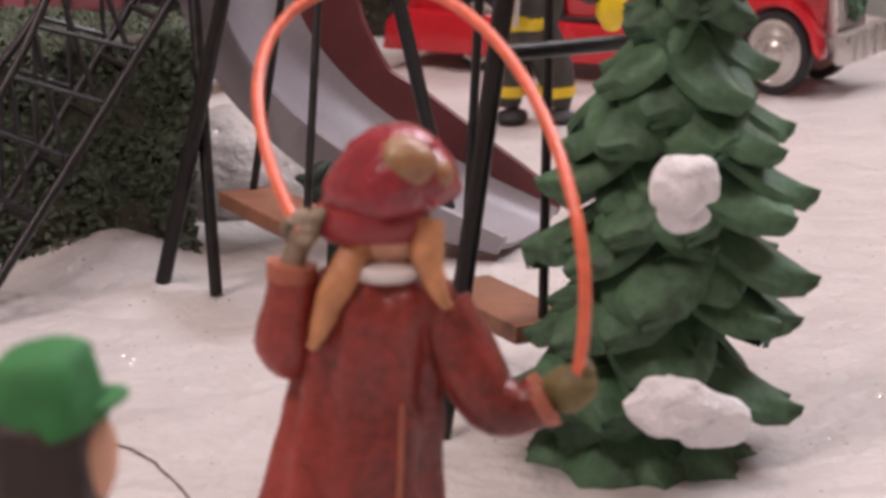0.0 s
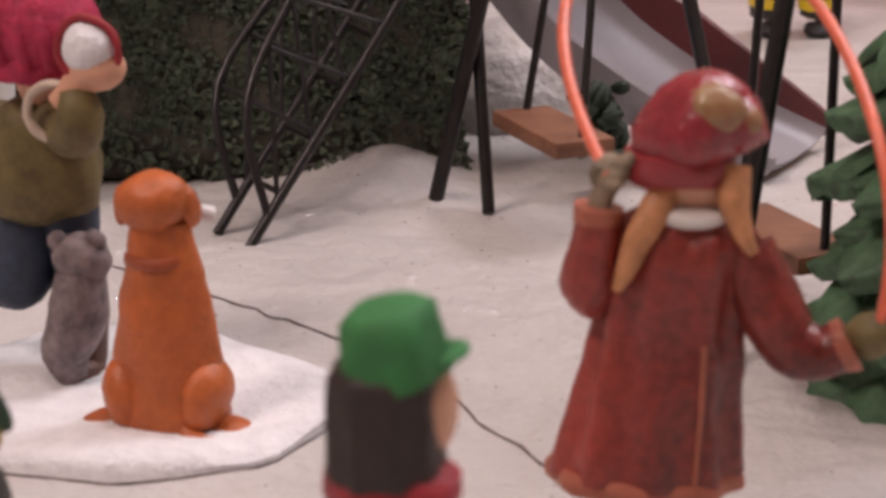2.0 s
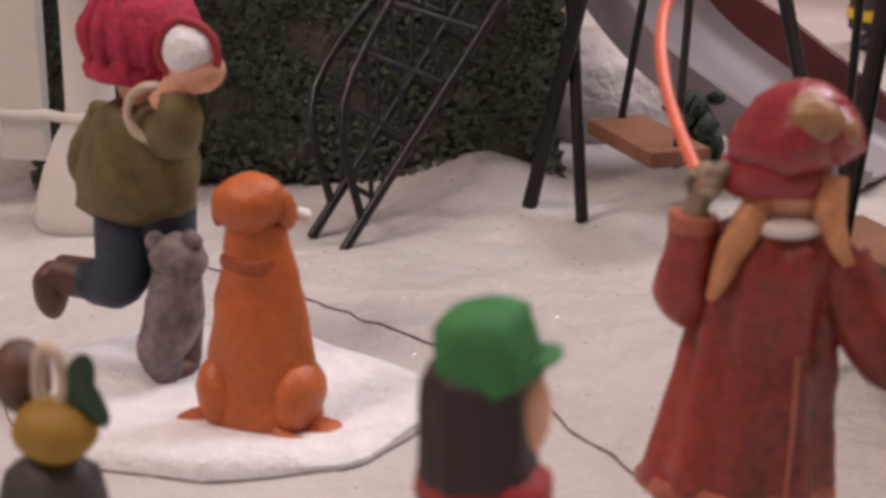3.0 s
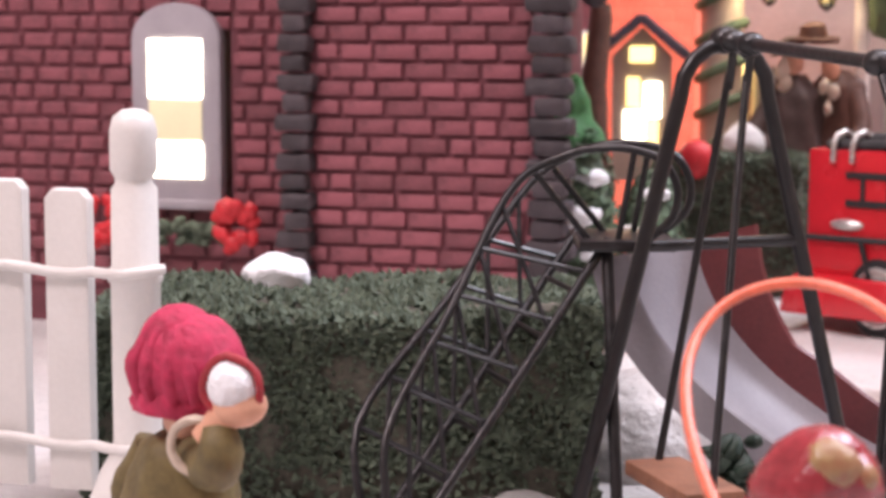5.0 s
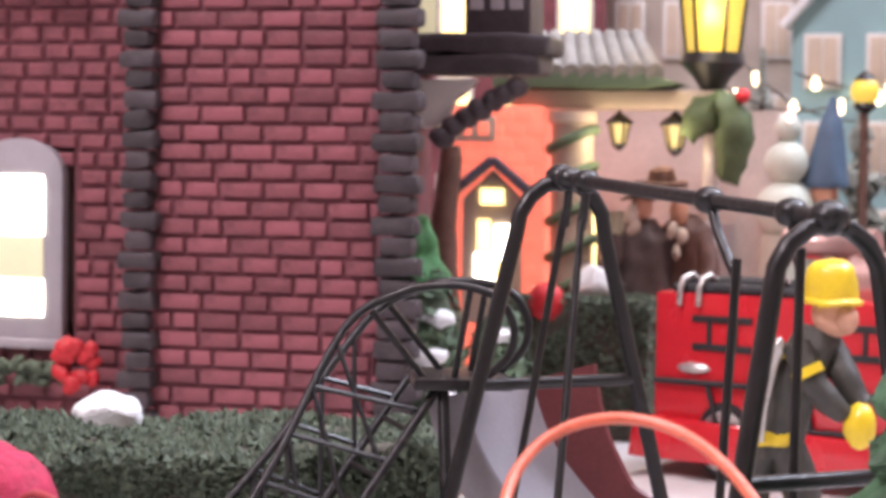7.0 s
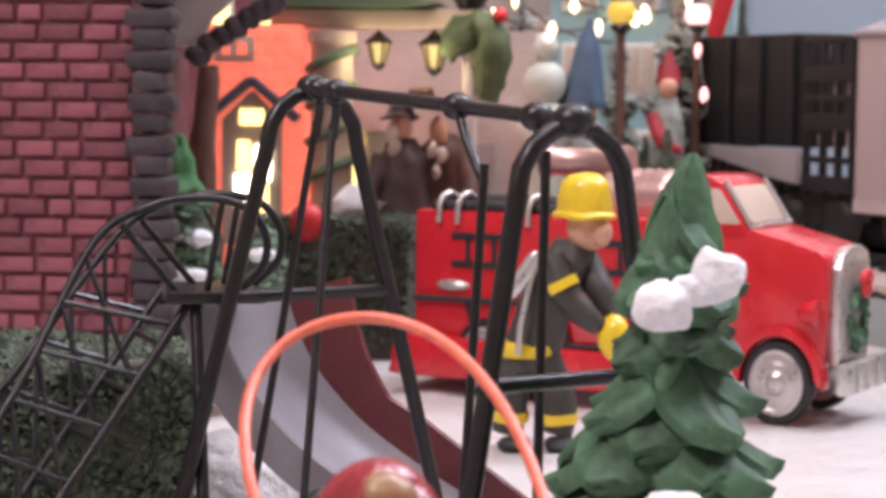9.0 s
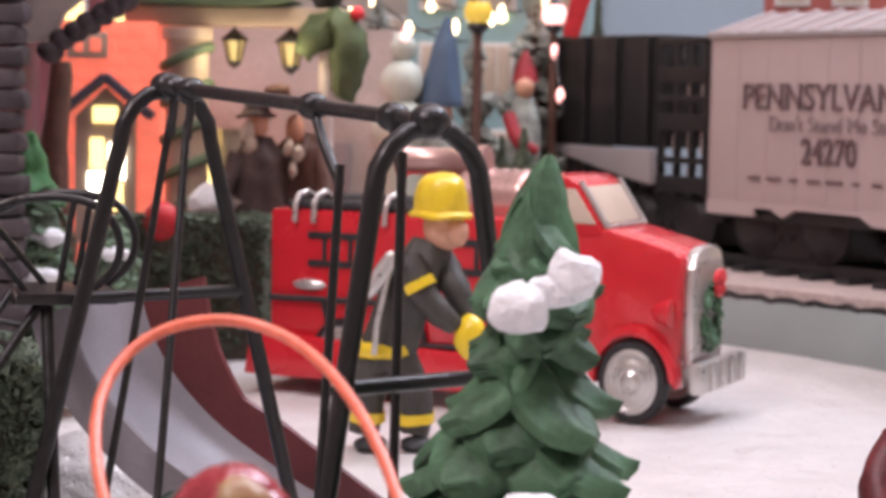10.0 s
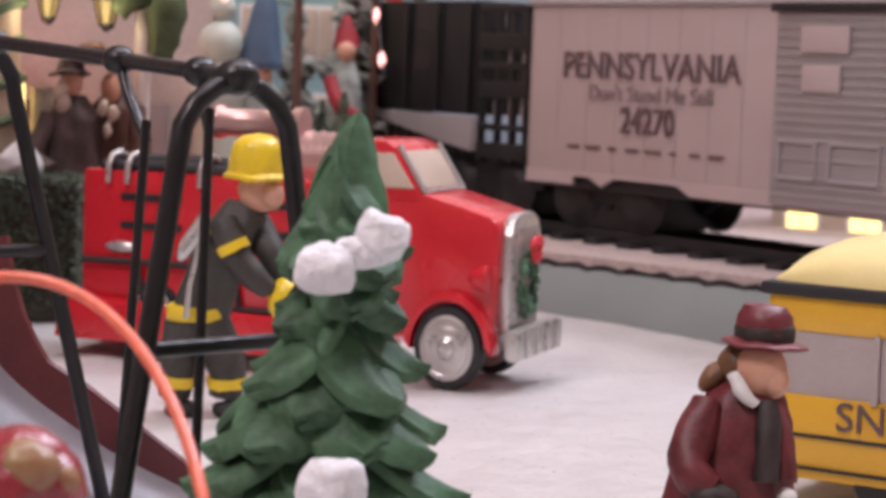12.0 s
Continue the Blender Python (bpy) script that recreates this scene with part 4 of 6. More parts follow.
# ---- brick house ----
def build_house():
    ho = thing("brick_house", "dark red brick house with charcoal corner stones, lit window", "house", 0, 0, 0)
    bm = new_bm()
    box(bm, (-19.05, 52.2, 12), (6.8, 6.6, 25))
    part("tower_wall", bm, MORTAR, ho, smooth=False)
    # wall sections round the window opening
    for c, s in (((-39.55, 57.2, 12), (20.2, 12.4, 25)), ((-24.7, 57.2, 12), (2.7, 12.4, 25)), ((-27.75, 57.2, 2.05), (3.4, 12.4, 4.1)), ((-27.75, 57.2, 17.4), (3.4, 12.4, 14.2))):
        bm = new_bm()
        box(bm, c, s)
        part("wall", bm, MORTAR, ho, smooth=False)
    win = new("window")
    win.parent = ho
    win.location = (-0.2 * U, 0, 0.08 * U)
    bm = new_bm()
    out = [(-29.15, 4.1), (-26.05, 4.1), (-26.05, 9.3)] + [(-27.6 + 1.55 * math.cos(radians(a)), 9.3 + 1.15 * math.sin(radians(a))) for a in range(15, 180, 15)] + [(-29.15, 9.3)]
    prism(bm, out, 50.55, 51.05, bevel=0.08)
    fr = part("window_frame", bm, STONE, win, "grey arched window stone")
    bm = new_bm()
    box(bm, (-27.6, 50.68, 4.0), (3.5, 0.7, 0.3), bevel=0.05)
    part("window_sill", bm, STONE, win)
    for nm, z0, z1, mt in (("pane", 7.4, 9.3, GLOW), ("blind", 6.05, 7.38, GLOW_DIM), ("pane", 4.85, 6.03, GLOW)):
        bm = new_bm()
        box(bm, (-27.6, 50.52, (z0 + z1) / 2), (1.85, 0.1, z1 - z0 - 0.04), bevel=0.04)
        part(nm, bm, mt, win)
    # stepped dark corner stones
    rng = random.Random(5)
    for x0, w, yy in ((-22.9, 1.15, 48.75), (-14.95, 1.35, 48.75)):
        z = 0.0
        k = 0
        while z < 24:
            h = 0.60
            ww = w * (1.0 if k % 2 else 0.78) * rng.uniform(0.92, 1.06)
            bm = new_bm()
            box(bm, (x0 + rng.uniform(-0.06, 0.06), yy, z + h / 2), (ww, 0.9 + rng.uniform(-0.1, 0.12), h - 0.05), bevel=0.17)
            bmesh.ops.subdivide_edges(bm, edges=bm.edges[:], cuts=1, use_grid_fill=True)
            rumple(bm, 0.07, 2.2, k + x0)
            part("corner_stone", bm, QUOIN, ho)
            z += h
            k += 1
    # window box with red flowers
    bm = new_bm()
    for k in range(60):
        ball(bm, (-27.7 + rng.uniform(-1.7, 1.7), 50.0 + rng.uniform(-0.3, 0.3), 3.35 + rng.uniform(-0.4, 0.3)), (0.26, 0.2, 0.14), seg=6, rz=rng.uniform(0, 180), ry=rng.uniform(-50, 50))
    tagged(part("window_greenery", bm, HEDGE, ho, "dark green garland"), kind="stuff")
    for fx, fz in ((-25.4, 3.55), (-30.2, 3.6), (-26.6, 16.2), (-30.8, 16.3)):
        bm = new_bm()
        for k in range(26):
            a, b = rng.uniform(0, 6.28), rng.uniform(-0.4, 1)
            r = rng.uniform(0.35, 0.72)
            ball(bm, (fx + r * math.cos(a), 49.7 + 0.3 * b, fz + r * 1.05 * math.sin(a)), (0.30, 0.12, 0.22), seg=8, ry=rng.uniform(0, 180))
        part("flower", bm, FLOWER, ho, "bright red poinsettia bloom")
    bm = new_bm()
    for k in range(50):
        ball(bm, (-28.6 + rng.uniform(-2.0, 2.0), 49.9 + rng.uniform(-0.3, 0.3), 16.0 + rng.uniform(-0.4, 0.3)), (0.26, 0.2, 0.14), seg=6, rz=rng.uniform(0, 180), ry=rng.uniform(-50, 50))
    tagged(part("window_greenery", bm, HEDGE, ho, "dark green garland"), kind="stuff")
    # stone ledge under a bay window, with a pale panel and a scalloped bracket
    for k in range(2):
        bm = new_bm()
        box(bm, (-13.65 + 0.1 * k, 54.2, 13.0 + 0.62 * k), (4.0 + 0.3 * k, 2.6, 0.6), bevel=0.14)
        bmesh.ops.subdivide_edges(bm, edges=bm.edges[:], cuts=3, use_grid_fill=True)
        rumple(bm, 0.12, 1.6, k)
        part("ledge", bm, QUOIN, ho)
    bm = new_bm()
    prism(bm, [(-15.8, 12.55), (-13.7, 12.55), (-14.1, 12.1), (-14.4, 11.9), (-14.6, 11.4), (-14.95, 11.05), (-15.8, 11.0)], 53.4, 53.9, bevel=0.06)
    part("bracket_panel", bm, WHITE, ho, "white painted corner panel")
    for k in range(7):
        f = k / 6
        bm = new_bm()
        ball(bm, (-14.75 + 2.3 * f, 53.3, 10.75 + 1.55 * f ** 0.85), (0.40, 0.4, 0.34), seg=14)
        rumple(bm, 0.09, 2.0, k)
        part("bracket_stone", bm, QUOIN, ho)
    bay = new("bay_window")
    bay.parent = ho
    bm = new_bm()
    box(bm, (-13.1, 54.6, 16.7), (2.1, 2.2, 5.6), bevel=0.1)
    part("bay_wall", bm, QUOIN, bay)
    for bx, w, mt in ((-13.75, 0.42, STONE), (-13.1, 0.42, STONE), (-12.5, 0.42, STONE)):
        bm = new_bm()
        box(bm, (bx, 53.46, 16.4), (w, 0.1, 3.4), bevel=0.03)
        part("pane", bm, mt, bay)
    bm = new_bm()
    box(bm, (-15.35, 53.6, 16.1), (0.5, 0.4, 4.6), bevel=0.06)
    part("lit_strip", bm, GLOW_DIM, ho, "cream lit window strip")
    # bricks, course by course
    meshes = {}
    def brick(x0, x1, z0, yface, h):
        w = round(x1 - x0, 1)
        if w not in meshes:
            b = new_bm()
            box(b, (0, 0, 0), (w - 0.13, 0.34, h - 0.14), bevel=0.075)
            meshes[w] = finish(b, "brick", BRICK)
        ob = new("brick", meshes[w])
        ob.parent = ho
        ob.matrix_basis = pose((x0 + x1) / 2 * U, (yface + rng.uniform(-0.03, 0.03)) * U, (z0 + h / 2) * U, rng.uniform(-1.5, 1.5), 0, rng.uniform(-1.2, 1.2))
    rest_v, rest_f = [], []
    made = [0]

    def joined(x0, x1, z0, yface, h):
        k = len(rest_v)
        for dy, e in ((0.17, 0.07), (-0.10, 0.07), (-0.17, 0.14)):
            rest_v.extend([(x0 + e, yface + dy, z0 + e), (x1 - e, yface + dy, z0 + e), (x1 - e, yface + dy, z0 + h - e), (x0 + e, yface + dy, z0 + h - e)])
        for a in (0, 4):
            for i in range(4):
                rest_f.append((k + a + i, k + a + (i + 1) % 4, k + a + 4 + (i + 1) % 4, k + a + 4 + i))
        rest_f.append((k + 8, k + 9, k + 10, k + 11))

    single = brick

    def brick(x0, x1, z0, yface, h):
        if (z0 < 15.5 and x0 > -23) or (z0 < 9.0 and x0 > -31):
            single(x0, x1, z0, yface, h)
        else:
            joined(x0, x1, z0, yface, h)

    h = 0.56
    for c in range(36):
        z = 1.5 + c * h
        x = -22.35 - (0.0 if c % 2 else 0.35)
        while x < -15.75:
            w = rng.choice((0.8, 1.1, 1.2, 1.3, 1.3, 1.4))
            brick(x, min(x + w, -15.45), z, 48.93, h)
            x += w
    for c in range(36):
        z = 1.2 + c * h
        x = -37.5 + rng.uniform(0, 0.6)
        while x < -24.0:
            w = rng.choice((0.7, 0.9, 1.0, 1.1, 1.2))
            x1 = min(x + w, -23.5)
            if 3.6 < z < 9.5 and x1 > -29.2 and x < -26.0:
                if x < -29.5:
                    brick(x, -29.2, z, 51.03, h)
                if x1 > -25.7:
                    brick(-26.0, x1, z, 51.03, h)
            elif x1 - x > 0.25:
                brick(x, x1, z, 51.03, h)
            x += w
    me = bpy.data.meshes.new("brickwork")
    me.from_pydata([Vector(v) * U for v in rest_v], [], rest_f)
    me.materials.append(BRICK_REST)
    ob = new("brickwork", me)
    ob.parent = ho
    tagged(ob, "upper brickwork", kind="stuff")


BRICK_REST = mat("red_brick_joined", (0.252, 0.076, 0.094), 0.55, vary=0.35, scale=160, bump=0.5)
LANTERN_POST = mat("cream_post", (0.76, 0.69, 0.64), 0.45)
FLOWER = mat("poinsettia_red", (0.60, 0.025, 0.035), 0.5, vary=0.25, scale=300)
build_house()
bm = new_bm()
ball(bm, (0, 0, 0.25), (0.76, 0.6, 0.46), seg=24)
rumple(bm, 0.16, 2.5)
solid("snow_patch", bm, SNOW_LUMP, "small white snow patch on top of the hedge", "snow", -17.15, 33.0, 4.15)


# ---- fire engine ----
def build_truck():
    tk = thing("fire_engine", "glossy red vintage toy fire engine with chrome grille", "fire engine", 3.8, 53.9, 0.0, -23.3)
    tk.scale = (0.85, 0.9, 1.0)
    bm = new_bm()
    box(bm, (-9.2, 0, 3.65), (11.0, 4.5, 4.5), bevel=0.14)
    body = part("body", bm, FIRE_RED, tk)
    bm = new_bm()
    prism(bm, [(-15.5, 0.55), (-3.9, 0.55), (-3.9, 1.7), (-14.8, 1.9), (-15.3, 1.5)], -2.85, 2.85, bevel=0.12)
    part("running_board", bm, FIRE_RED, tk)
    bm = new_bm()
    prism(bm, [(-4.2, 1.4), (0.9, 1.4), (1.5, 1.9), (1.62, 4.95), (1.2, 5.2), (0.1, 5.45), (-1.2, 5.72), (-4.2, 5.72)], -1.95, 1.95, bevel=0.22)
    part("hood", bm, FIRE_RED, tk)
    bm = new_bm()
    prism(bm, [(-4.6, 5.3), (-1.15, 5.3), (-1.35, 5.7), (-2.35, 7.05), (-2.75, 7.25), (-4.2, 7.25), (-4.6, 6.9)], -1.95, 1.95, bevel=0.16)
    cab = part("cab", bm, FIRE_RED, tk)
    bm = new_bm()
    prism(bm, [(-3.3, 5.85), (-1.6, 5.85), (-2.4, 6.88), (-3.3, 6.88)], -2.02, -1.9, bevel=0.03)
    part("side_window", bm, CREAM, cab)
    bm = new_bm()
    box(bm, (-1.80, 0, 6.38), (0.12, 3.1, 1.35), ry=-37, bevel=0.03)
    part("windscreen", bm, CREAM, cab)
    for y in (-1.72, 1.72):
        bm = new_bm()
        tube(bm, [(-1.25, y, 5.75), (-2.3, y, 7.1)], 0.11, seg=8)
        part("window_post", bm, CHROME, cab)
    bm = new_bm()
    tube(bm, [(-1.25, -1.8, 5.75), (-1.18, 0, 5.78), (-1.25, 1.8, 5.75)], 0.09, seg=8)
    part("window_trim", bm, CHROME, cab)
    # arched fenders and wheels
    for x in (0.0, -11.6):
        for s in (-1, 1):
            if x > -5:
                bm = new_bm()
                pts = [(1.65 * math.cos(radians(a)), 1.25 + 1.65 * math.sin(radians(a))) for a in range(-5, 186, 12)]
                inner = [(1.38 * math.cos(radians(a)), 1.25 + 1.38 * math.sin(radians(a))) for a in range(185, -6, -12)]
                prism(bm, [(x + px, pz) for px, pz in pts + inner], s * 1.6, s * 2.42, bevel=0.05)
                part("fender", bm, FIRE_RED, tk)
            wh = new("wheel")
            wh.parent = tk
            wh.matrix_basis = pose(x * U, s * 2.05 * U, 1.25 * U, 90, 0, 0)
            bm = new_bm()
            lathe(bm, [(0.9, -0.32), (1.18, -0.32), (1.27, -0.18), (1.27, 0.18), (1.18, 0.32), (0.9, 0.32)], seg=36)
            part("tyre", bm, TYRE, wh)
            for e in (-1, 1):
                bm = new_bm()
                lathe(bm, [(0.98, 0.30), (0.98, 0.36), (0.86, 0.40), (0.80, 0.34), (0.62, 0.36), (0.55, 0.42), (0.36, 0.40), (0.30, 0.5), (0.12, 0.54)], seg=32)
                if e < 0:
                    bmesh.ops.transform(bm, matrix=Matrix.Rotation(math.pi, 4, "X"), verts=bm.verts)
                part("rim", bm, CHROME, wh)
    # grille, wreath, bumper
    bm = new_bm()
    out = [(-1.5, 1.75), (1.5, 1.75), (1.5, 4.6), (1.2, 5.05), (0.6, 5.25), (-0.6, 5.25), (-1.2, 5.05), (-1.5, 4.6)]
    prism(bm, out, -0.2, 0.2, bevel=0.1)
    bmesh.ops.transform(bm, matrix=Matrix.Translation((1.72, 0, 0)) @ Matrix.Rotation(math.pi / 2, 4, "Z"), verts=bm.verts)
    gr = part("grille", bm, CHROME, tk)
    for i in range(9):
        bm = new_bm()
        box(bm, (1.93, -1.1 + i * 0.275, 3.4), (0.08, 0.10, 2.9), bevel=0.02)
        part("grille_bar", bm, CHROME, gr)
    rng = random.Random(3)
    bm = new_bm()
    for i in range(90):
        a = rng.uniform(0, 6.28)
        r = 0.62 + rng.uniform(-0.14, 0.14)
        ball(bm, (2.12 + rng.uniform(-0.1, 0.14), -0.25 + r * math.cos(a), 3.15 + 1.35 * r * math.sin(a)), (0.08, 0.09, 0.2), seg=6, rx=math.degrees(a) + rng.uniform(-50, 50))
    part("wreath", bm, PINE, gr, "green wreath on the grille")
    bm = new_bm()
    for dy, dz, an in ((-0.26, 0.1, 35), (0.26, 0.1, -35), (-0.16, -0.3, -30), (0.16, -0.3, 30)):
        ball(bm, (2.35, -0.1 + dy, 4.25 + dz), (0.14, 0.3, 0.2), seg=12, rx=an)
    ball(bm, (2.42, -0.1, 4.25), 0.14, seg=10)
    part("bow", bm, FLOWER, gr, "red ribbon bow")
    for s in (-1, 1):
        bm = new_bm()
        lathe(bm, [(0.1, -0.5), (0.3, -0.3), (0.42, 0.1), (0.42, 0.2), (0.3, 0.24)], seg=18)
        bmesh.ops.transform(bm, matrix=pose(1.15, s * 2.15, 3.35, 0, 90, 0), verts=bm.verts)
        part("headlight", bm, FIRE_RED, tk)
    bm = new_bm()
    box(bm, (2.35, 0, 1.45), (0.5, 4.7, 0.95), bevel=0.16)
    bp = part("bumper", bm, CHROME, tk)
    for y in (-1.5, -0.5, 0.5, 1.5):
        bm = new_bm()
        box(bm, (2.63, y, 1.5), (0.14, 0.14, 0.9), bevel=0.04)
        part("bumper_rib", bm, CHROME, bp)
    # load on top: boiler, pipe, hose tray
    bm = new_bm()
    lathe(bm, [(0.2, -1.6), (0.8, -1.5)] + [(0.95 + 0.07 * (i % 2), -1.4 + i * 0.22) for i in range(13)] + [(0.8, 1.5), (0.2, 1.6)], seg=28)
    bmesh.ops.transform(bm, matrix=pose(-6.3, 0.1, 6.35, 0, 90, 0), verts=bm.verts)
    part("boiler", bm, COPPER, tk, "pinkish metal boiler")
    bm = new_bm()
    lathe(bm, [(0.5, -1.9), (0.55, -1.85), (0.55, -1.6), (0.44, -1.5), (0.44, 1.3), (0.56, 1.4), (0.56, 1.8), (0.4, 1.85)], seg=24)
    bmesh.ops.transform(bm, matrix=pose(-8.6, 0, 7.5, 0, 90, 0), verts=bm.verts)
    part("water_cannon", bm, COPPER, tk, "pinkish silver pipe")
    bm = new_bm()
    box(bm, (-8.6, 0, 6.4), (0.5, 0.6, 1.8), bevel=0.1)
    part("cannon_stand", bm, COPPER, tk)
    for k in range(4):
        bm = new_bm()
        tube(bm, [(-14.0, -1.95 + k * 0.5, 6.0 + 0.16 * (k % 2)), (-11.5, -1.95 + k * 0.5, 6.06 + 0.16 * (k % 2)), (-8.6, -1.95 + k * 0.5, 6.0 + 0.16 * (k % 2))], 0.2, seg=10)
        part("hose", bm, TYRE, tk)
    for x in (-13.6, -12.8, -9.8):
        bm = new_bm()
        tube(bm, [(x, -2.35, 5.5), (x + 0.05, -2.38, 6.05), (x + 0.1, -2.2, 6.36), (x + 0.2, -1.8, 6.46), (x + 0.3, -1.5, 6.3)], 0.11, seg=8)
        part("hook", bm, CHROME, tk)
    # dark fittings on the side
    for x0 in (-12.8, -7.6):
        for z in (4.2, 5.1):
            bm = new_bm()
            box(bm, (x0 + 1.0, -2.29, z), (2.5, 0.1, 0.22), bevel=0.03)
            part("rack_bar", bm, TYRE, tk)
        for dx in (0.45, 1.55):
            bm = new_bm()
            box(bm, (x0 + dx, -2.28, 4.65), (0.18, 0.09, 0.75), bevel=0.03)
            part("rack_bar", bm, TYRE, tk)
    for a, b in (((-14.6, 3.05), (-4.4, 3.1)), ((-13.4, 1.75), (-4.4, 1.9)), ((-12.3, 3.0), (-11.9, 1.8)), ((-8.3, 3.0), (-8.0, 1.8))):
        bm = new_bm()
        tube(bm, [(a[0], -2.42, a[1]), (b[0], -2.42, b[1])], 0.1, seg=8)
        part("side_ladder", bm, TYRE, tk)
    for x in (-13.0, -9.5):
        bm = new_bm()
        ball(bm, (x, -2.2, 3.5), (0.75, 0.25, 0.2), seg=16)
        part("step_plate", bm, CHROME, tk)


COPPER = mat("pinkish_metal", (0.60, 0.40, 0.36), 0.32, metal=0.6, vary=0.15, scale=80, bump=0.1)
build_truck()


def build_fireman():
    bm = new_bm()
    y = 46.6
    lathe(bm, [(0.74, 2.2), (0.76, 2.6), (0.74, 3.4), (0.80, 4.5), (0.78, 5.2), (0.42, 5.75)], (-4.02, y, 0), 0, 30, 1, 0.8, 0.07, 5, (1.25, 0))
    lathe(bm, [(0.78, 2.55), (0.81, 2.58), (0.80, 2.9), (0.76, 2.95)], (-3.92, y, 0), 1, 30, 1, 0.82, 0.05, 5)
    n = len(bm.verts)
    lathe(bm, [(0.80, 4.80), (0.84, 4.83), (0.84, 5.05), (0.80, 5.1)], (-3.2, y, 0), 1, 30, 1.0, 0.82)
    tilt(bm, n, (-3.2, y, 4.95), ry=14)
    for x0, x1 in ((-4.25, -4.38), (-3.6, -3.08)):
        tube(bm, [(x0, y, 2.5), (x1, y, 1.3), (x1 - 0.05, y, 0.5)], [0.58, 0.50, 0.42], 0, 16)
        tube(bm, [(x1, y, 1.05), (x1, y, 0.78)], 0.54, 1, 16)
        ball(bm, (x1 + 0.12, y - 0.25, 0.2), (0.45, 0.62, 0.25), 2)
    tube(bm, [(-3.3, y - 0.5, 5.25), (-2.9, y - 0.8, 4.5), (-2.45, y - 0.8, 3.9), (-2.0, y - 0.6, 3.5)], [0.42, 0.38, 0.34, 0.28], 0, 14)
    tube(bm, [(-3.0, y - 0.82, 4.72), (-2.86, y - 0.86, 4.5)], 0.42, 1, 14)
    tube(bm, [(-2.5, y + 0.3, 5.2), (-2.0, y - 0.1, 4.4), (-1.5, y - 0.4, 3.7)], [0.42, 0.4, 0.3], 0, 14)
    ball(bm, (-1.6, y - 0.6, 3.2), (0.42, 0.4, 0.62), 1)
    ball(bm, (-2.35, y - 0.1, 6.1), (0.55, 0.5, 0.62), 3)
    ball(bm, (-2.0, y - 0.35, 6.0), (0.35, 0.35, 0.4), 3)
    lathe(bm, [(0.84, 6.35), (0.86, 6.45), (0.72, 6.55), (0.72, 6.95), (0.62, 7.3), (0.35, 7.5), (0.05, 7.55)], (-2.45, y - 0.1, 0), 1, 28, 1, 0.95, 0.02, 8)
    ball(bm, (-4.0, y - 0.75, 4.85), (0.26, 0.22, 0.72), 4, ry=30)
    tube(bm, [(-3.8, y - 0.85, 5.0), (-4.05, y - 0.9, 3.6), (-4.1, y - 0.9, 2.7)], 0.09, 4, 8)
    rumple(bm, 0.08, 1.3, 6)
    rumple(bm, 0.03, 4.0, 2)
    solid("fireman_figurine", bm, [COATGREY, YELLOW, TYRE, SKIN, CHROME], "resin fireman figurine, charcoal coat, yellow helmet and bands", "figurine")


build_fireman()


# ---- railway: bank, track, cars ----
RAIL_DEG = -54.8


def add_serifs(me, em, depth):
    """Small feet and heads on the stems of capital letters."""
    zs = [v.co.y for v in me.vertices]
    lo, hi = min(zs), max(zs)
    bm = bmesh.new()
    bm.from_mesh(me)
    bars = set()
    for e in bm.edges:
        a, b = e.verts[0].co, e.verts[1].co
        wide = abs(a.x - b.x)
        for level, up in ((lo, 1), (hi, -1)):
            if abs(a.y - level) < em * 0.03 and abs(b.y - level) < em * 0.03 and abs(a.y - b.y) < em * 0.004 and em * 0.04 < wide < em * 0.2:
                bars.add((round((a.x + b.x) / 2, 5), round((a.y + b.y) / 2 + up * em * 0.018, 5), wide))
    for x, y, wide in sorted(bars):
        bmesh.ops.create_cube(bm, size=1, matrix=pose(x, y, 0) @ Matrix.Diagonal((wide + em * 0.09, em * 0.03, depth * 2, 1)))
    bm.to_mesh(me)
    bm.free()


def lettering(text, size, at, parent, material, depth=0.03, serif=False, bold=0.0, squeeze=1.0):
    cu = bpy.data.curves.new("lettering", "FONT")
    cu.offset = bold * U
    cu.body, cu.size, cu.extrude, cu.align_x, cu.align_y = text, size * U, depth * U, "CENTER", "CENTER"
    ob = bpy.data.objects.new("lettering", cu)
    me = bpy.data.meshes.new_from_object(ob)
    bpy.data.objects.remove(ob)
    if serif:
        add_serifs(me, size * U, depth * U)
    me.materials.append(material)
    lt = new("lettering", me)
    lt.parent = parent
    lt.matrix_basis = pose(at[0] * U, at[1] * U, at[2] * U, 90, 0, 0) @ Matrix.Diagonal((squeeze, 1, 1, 1))
    return lt


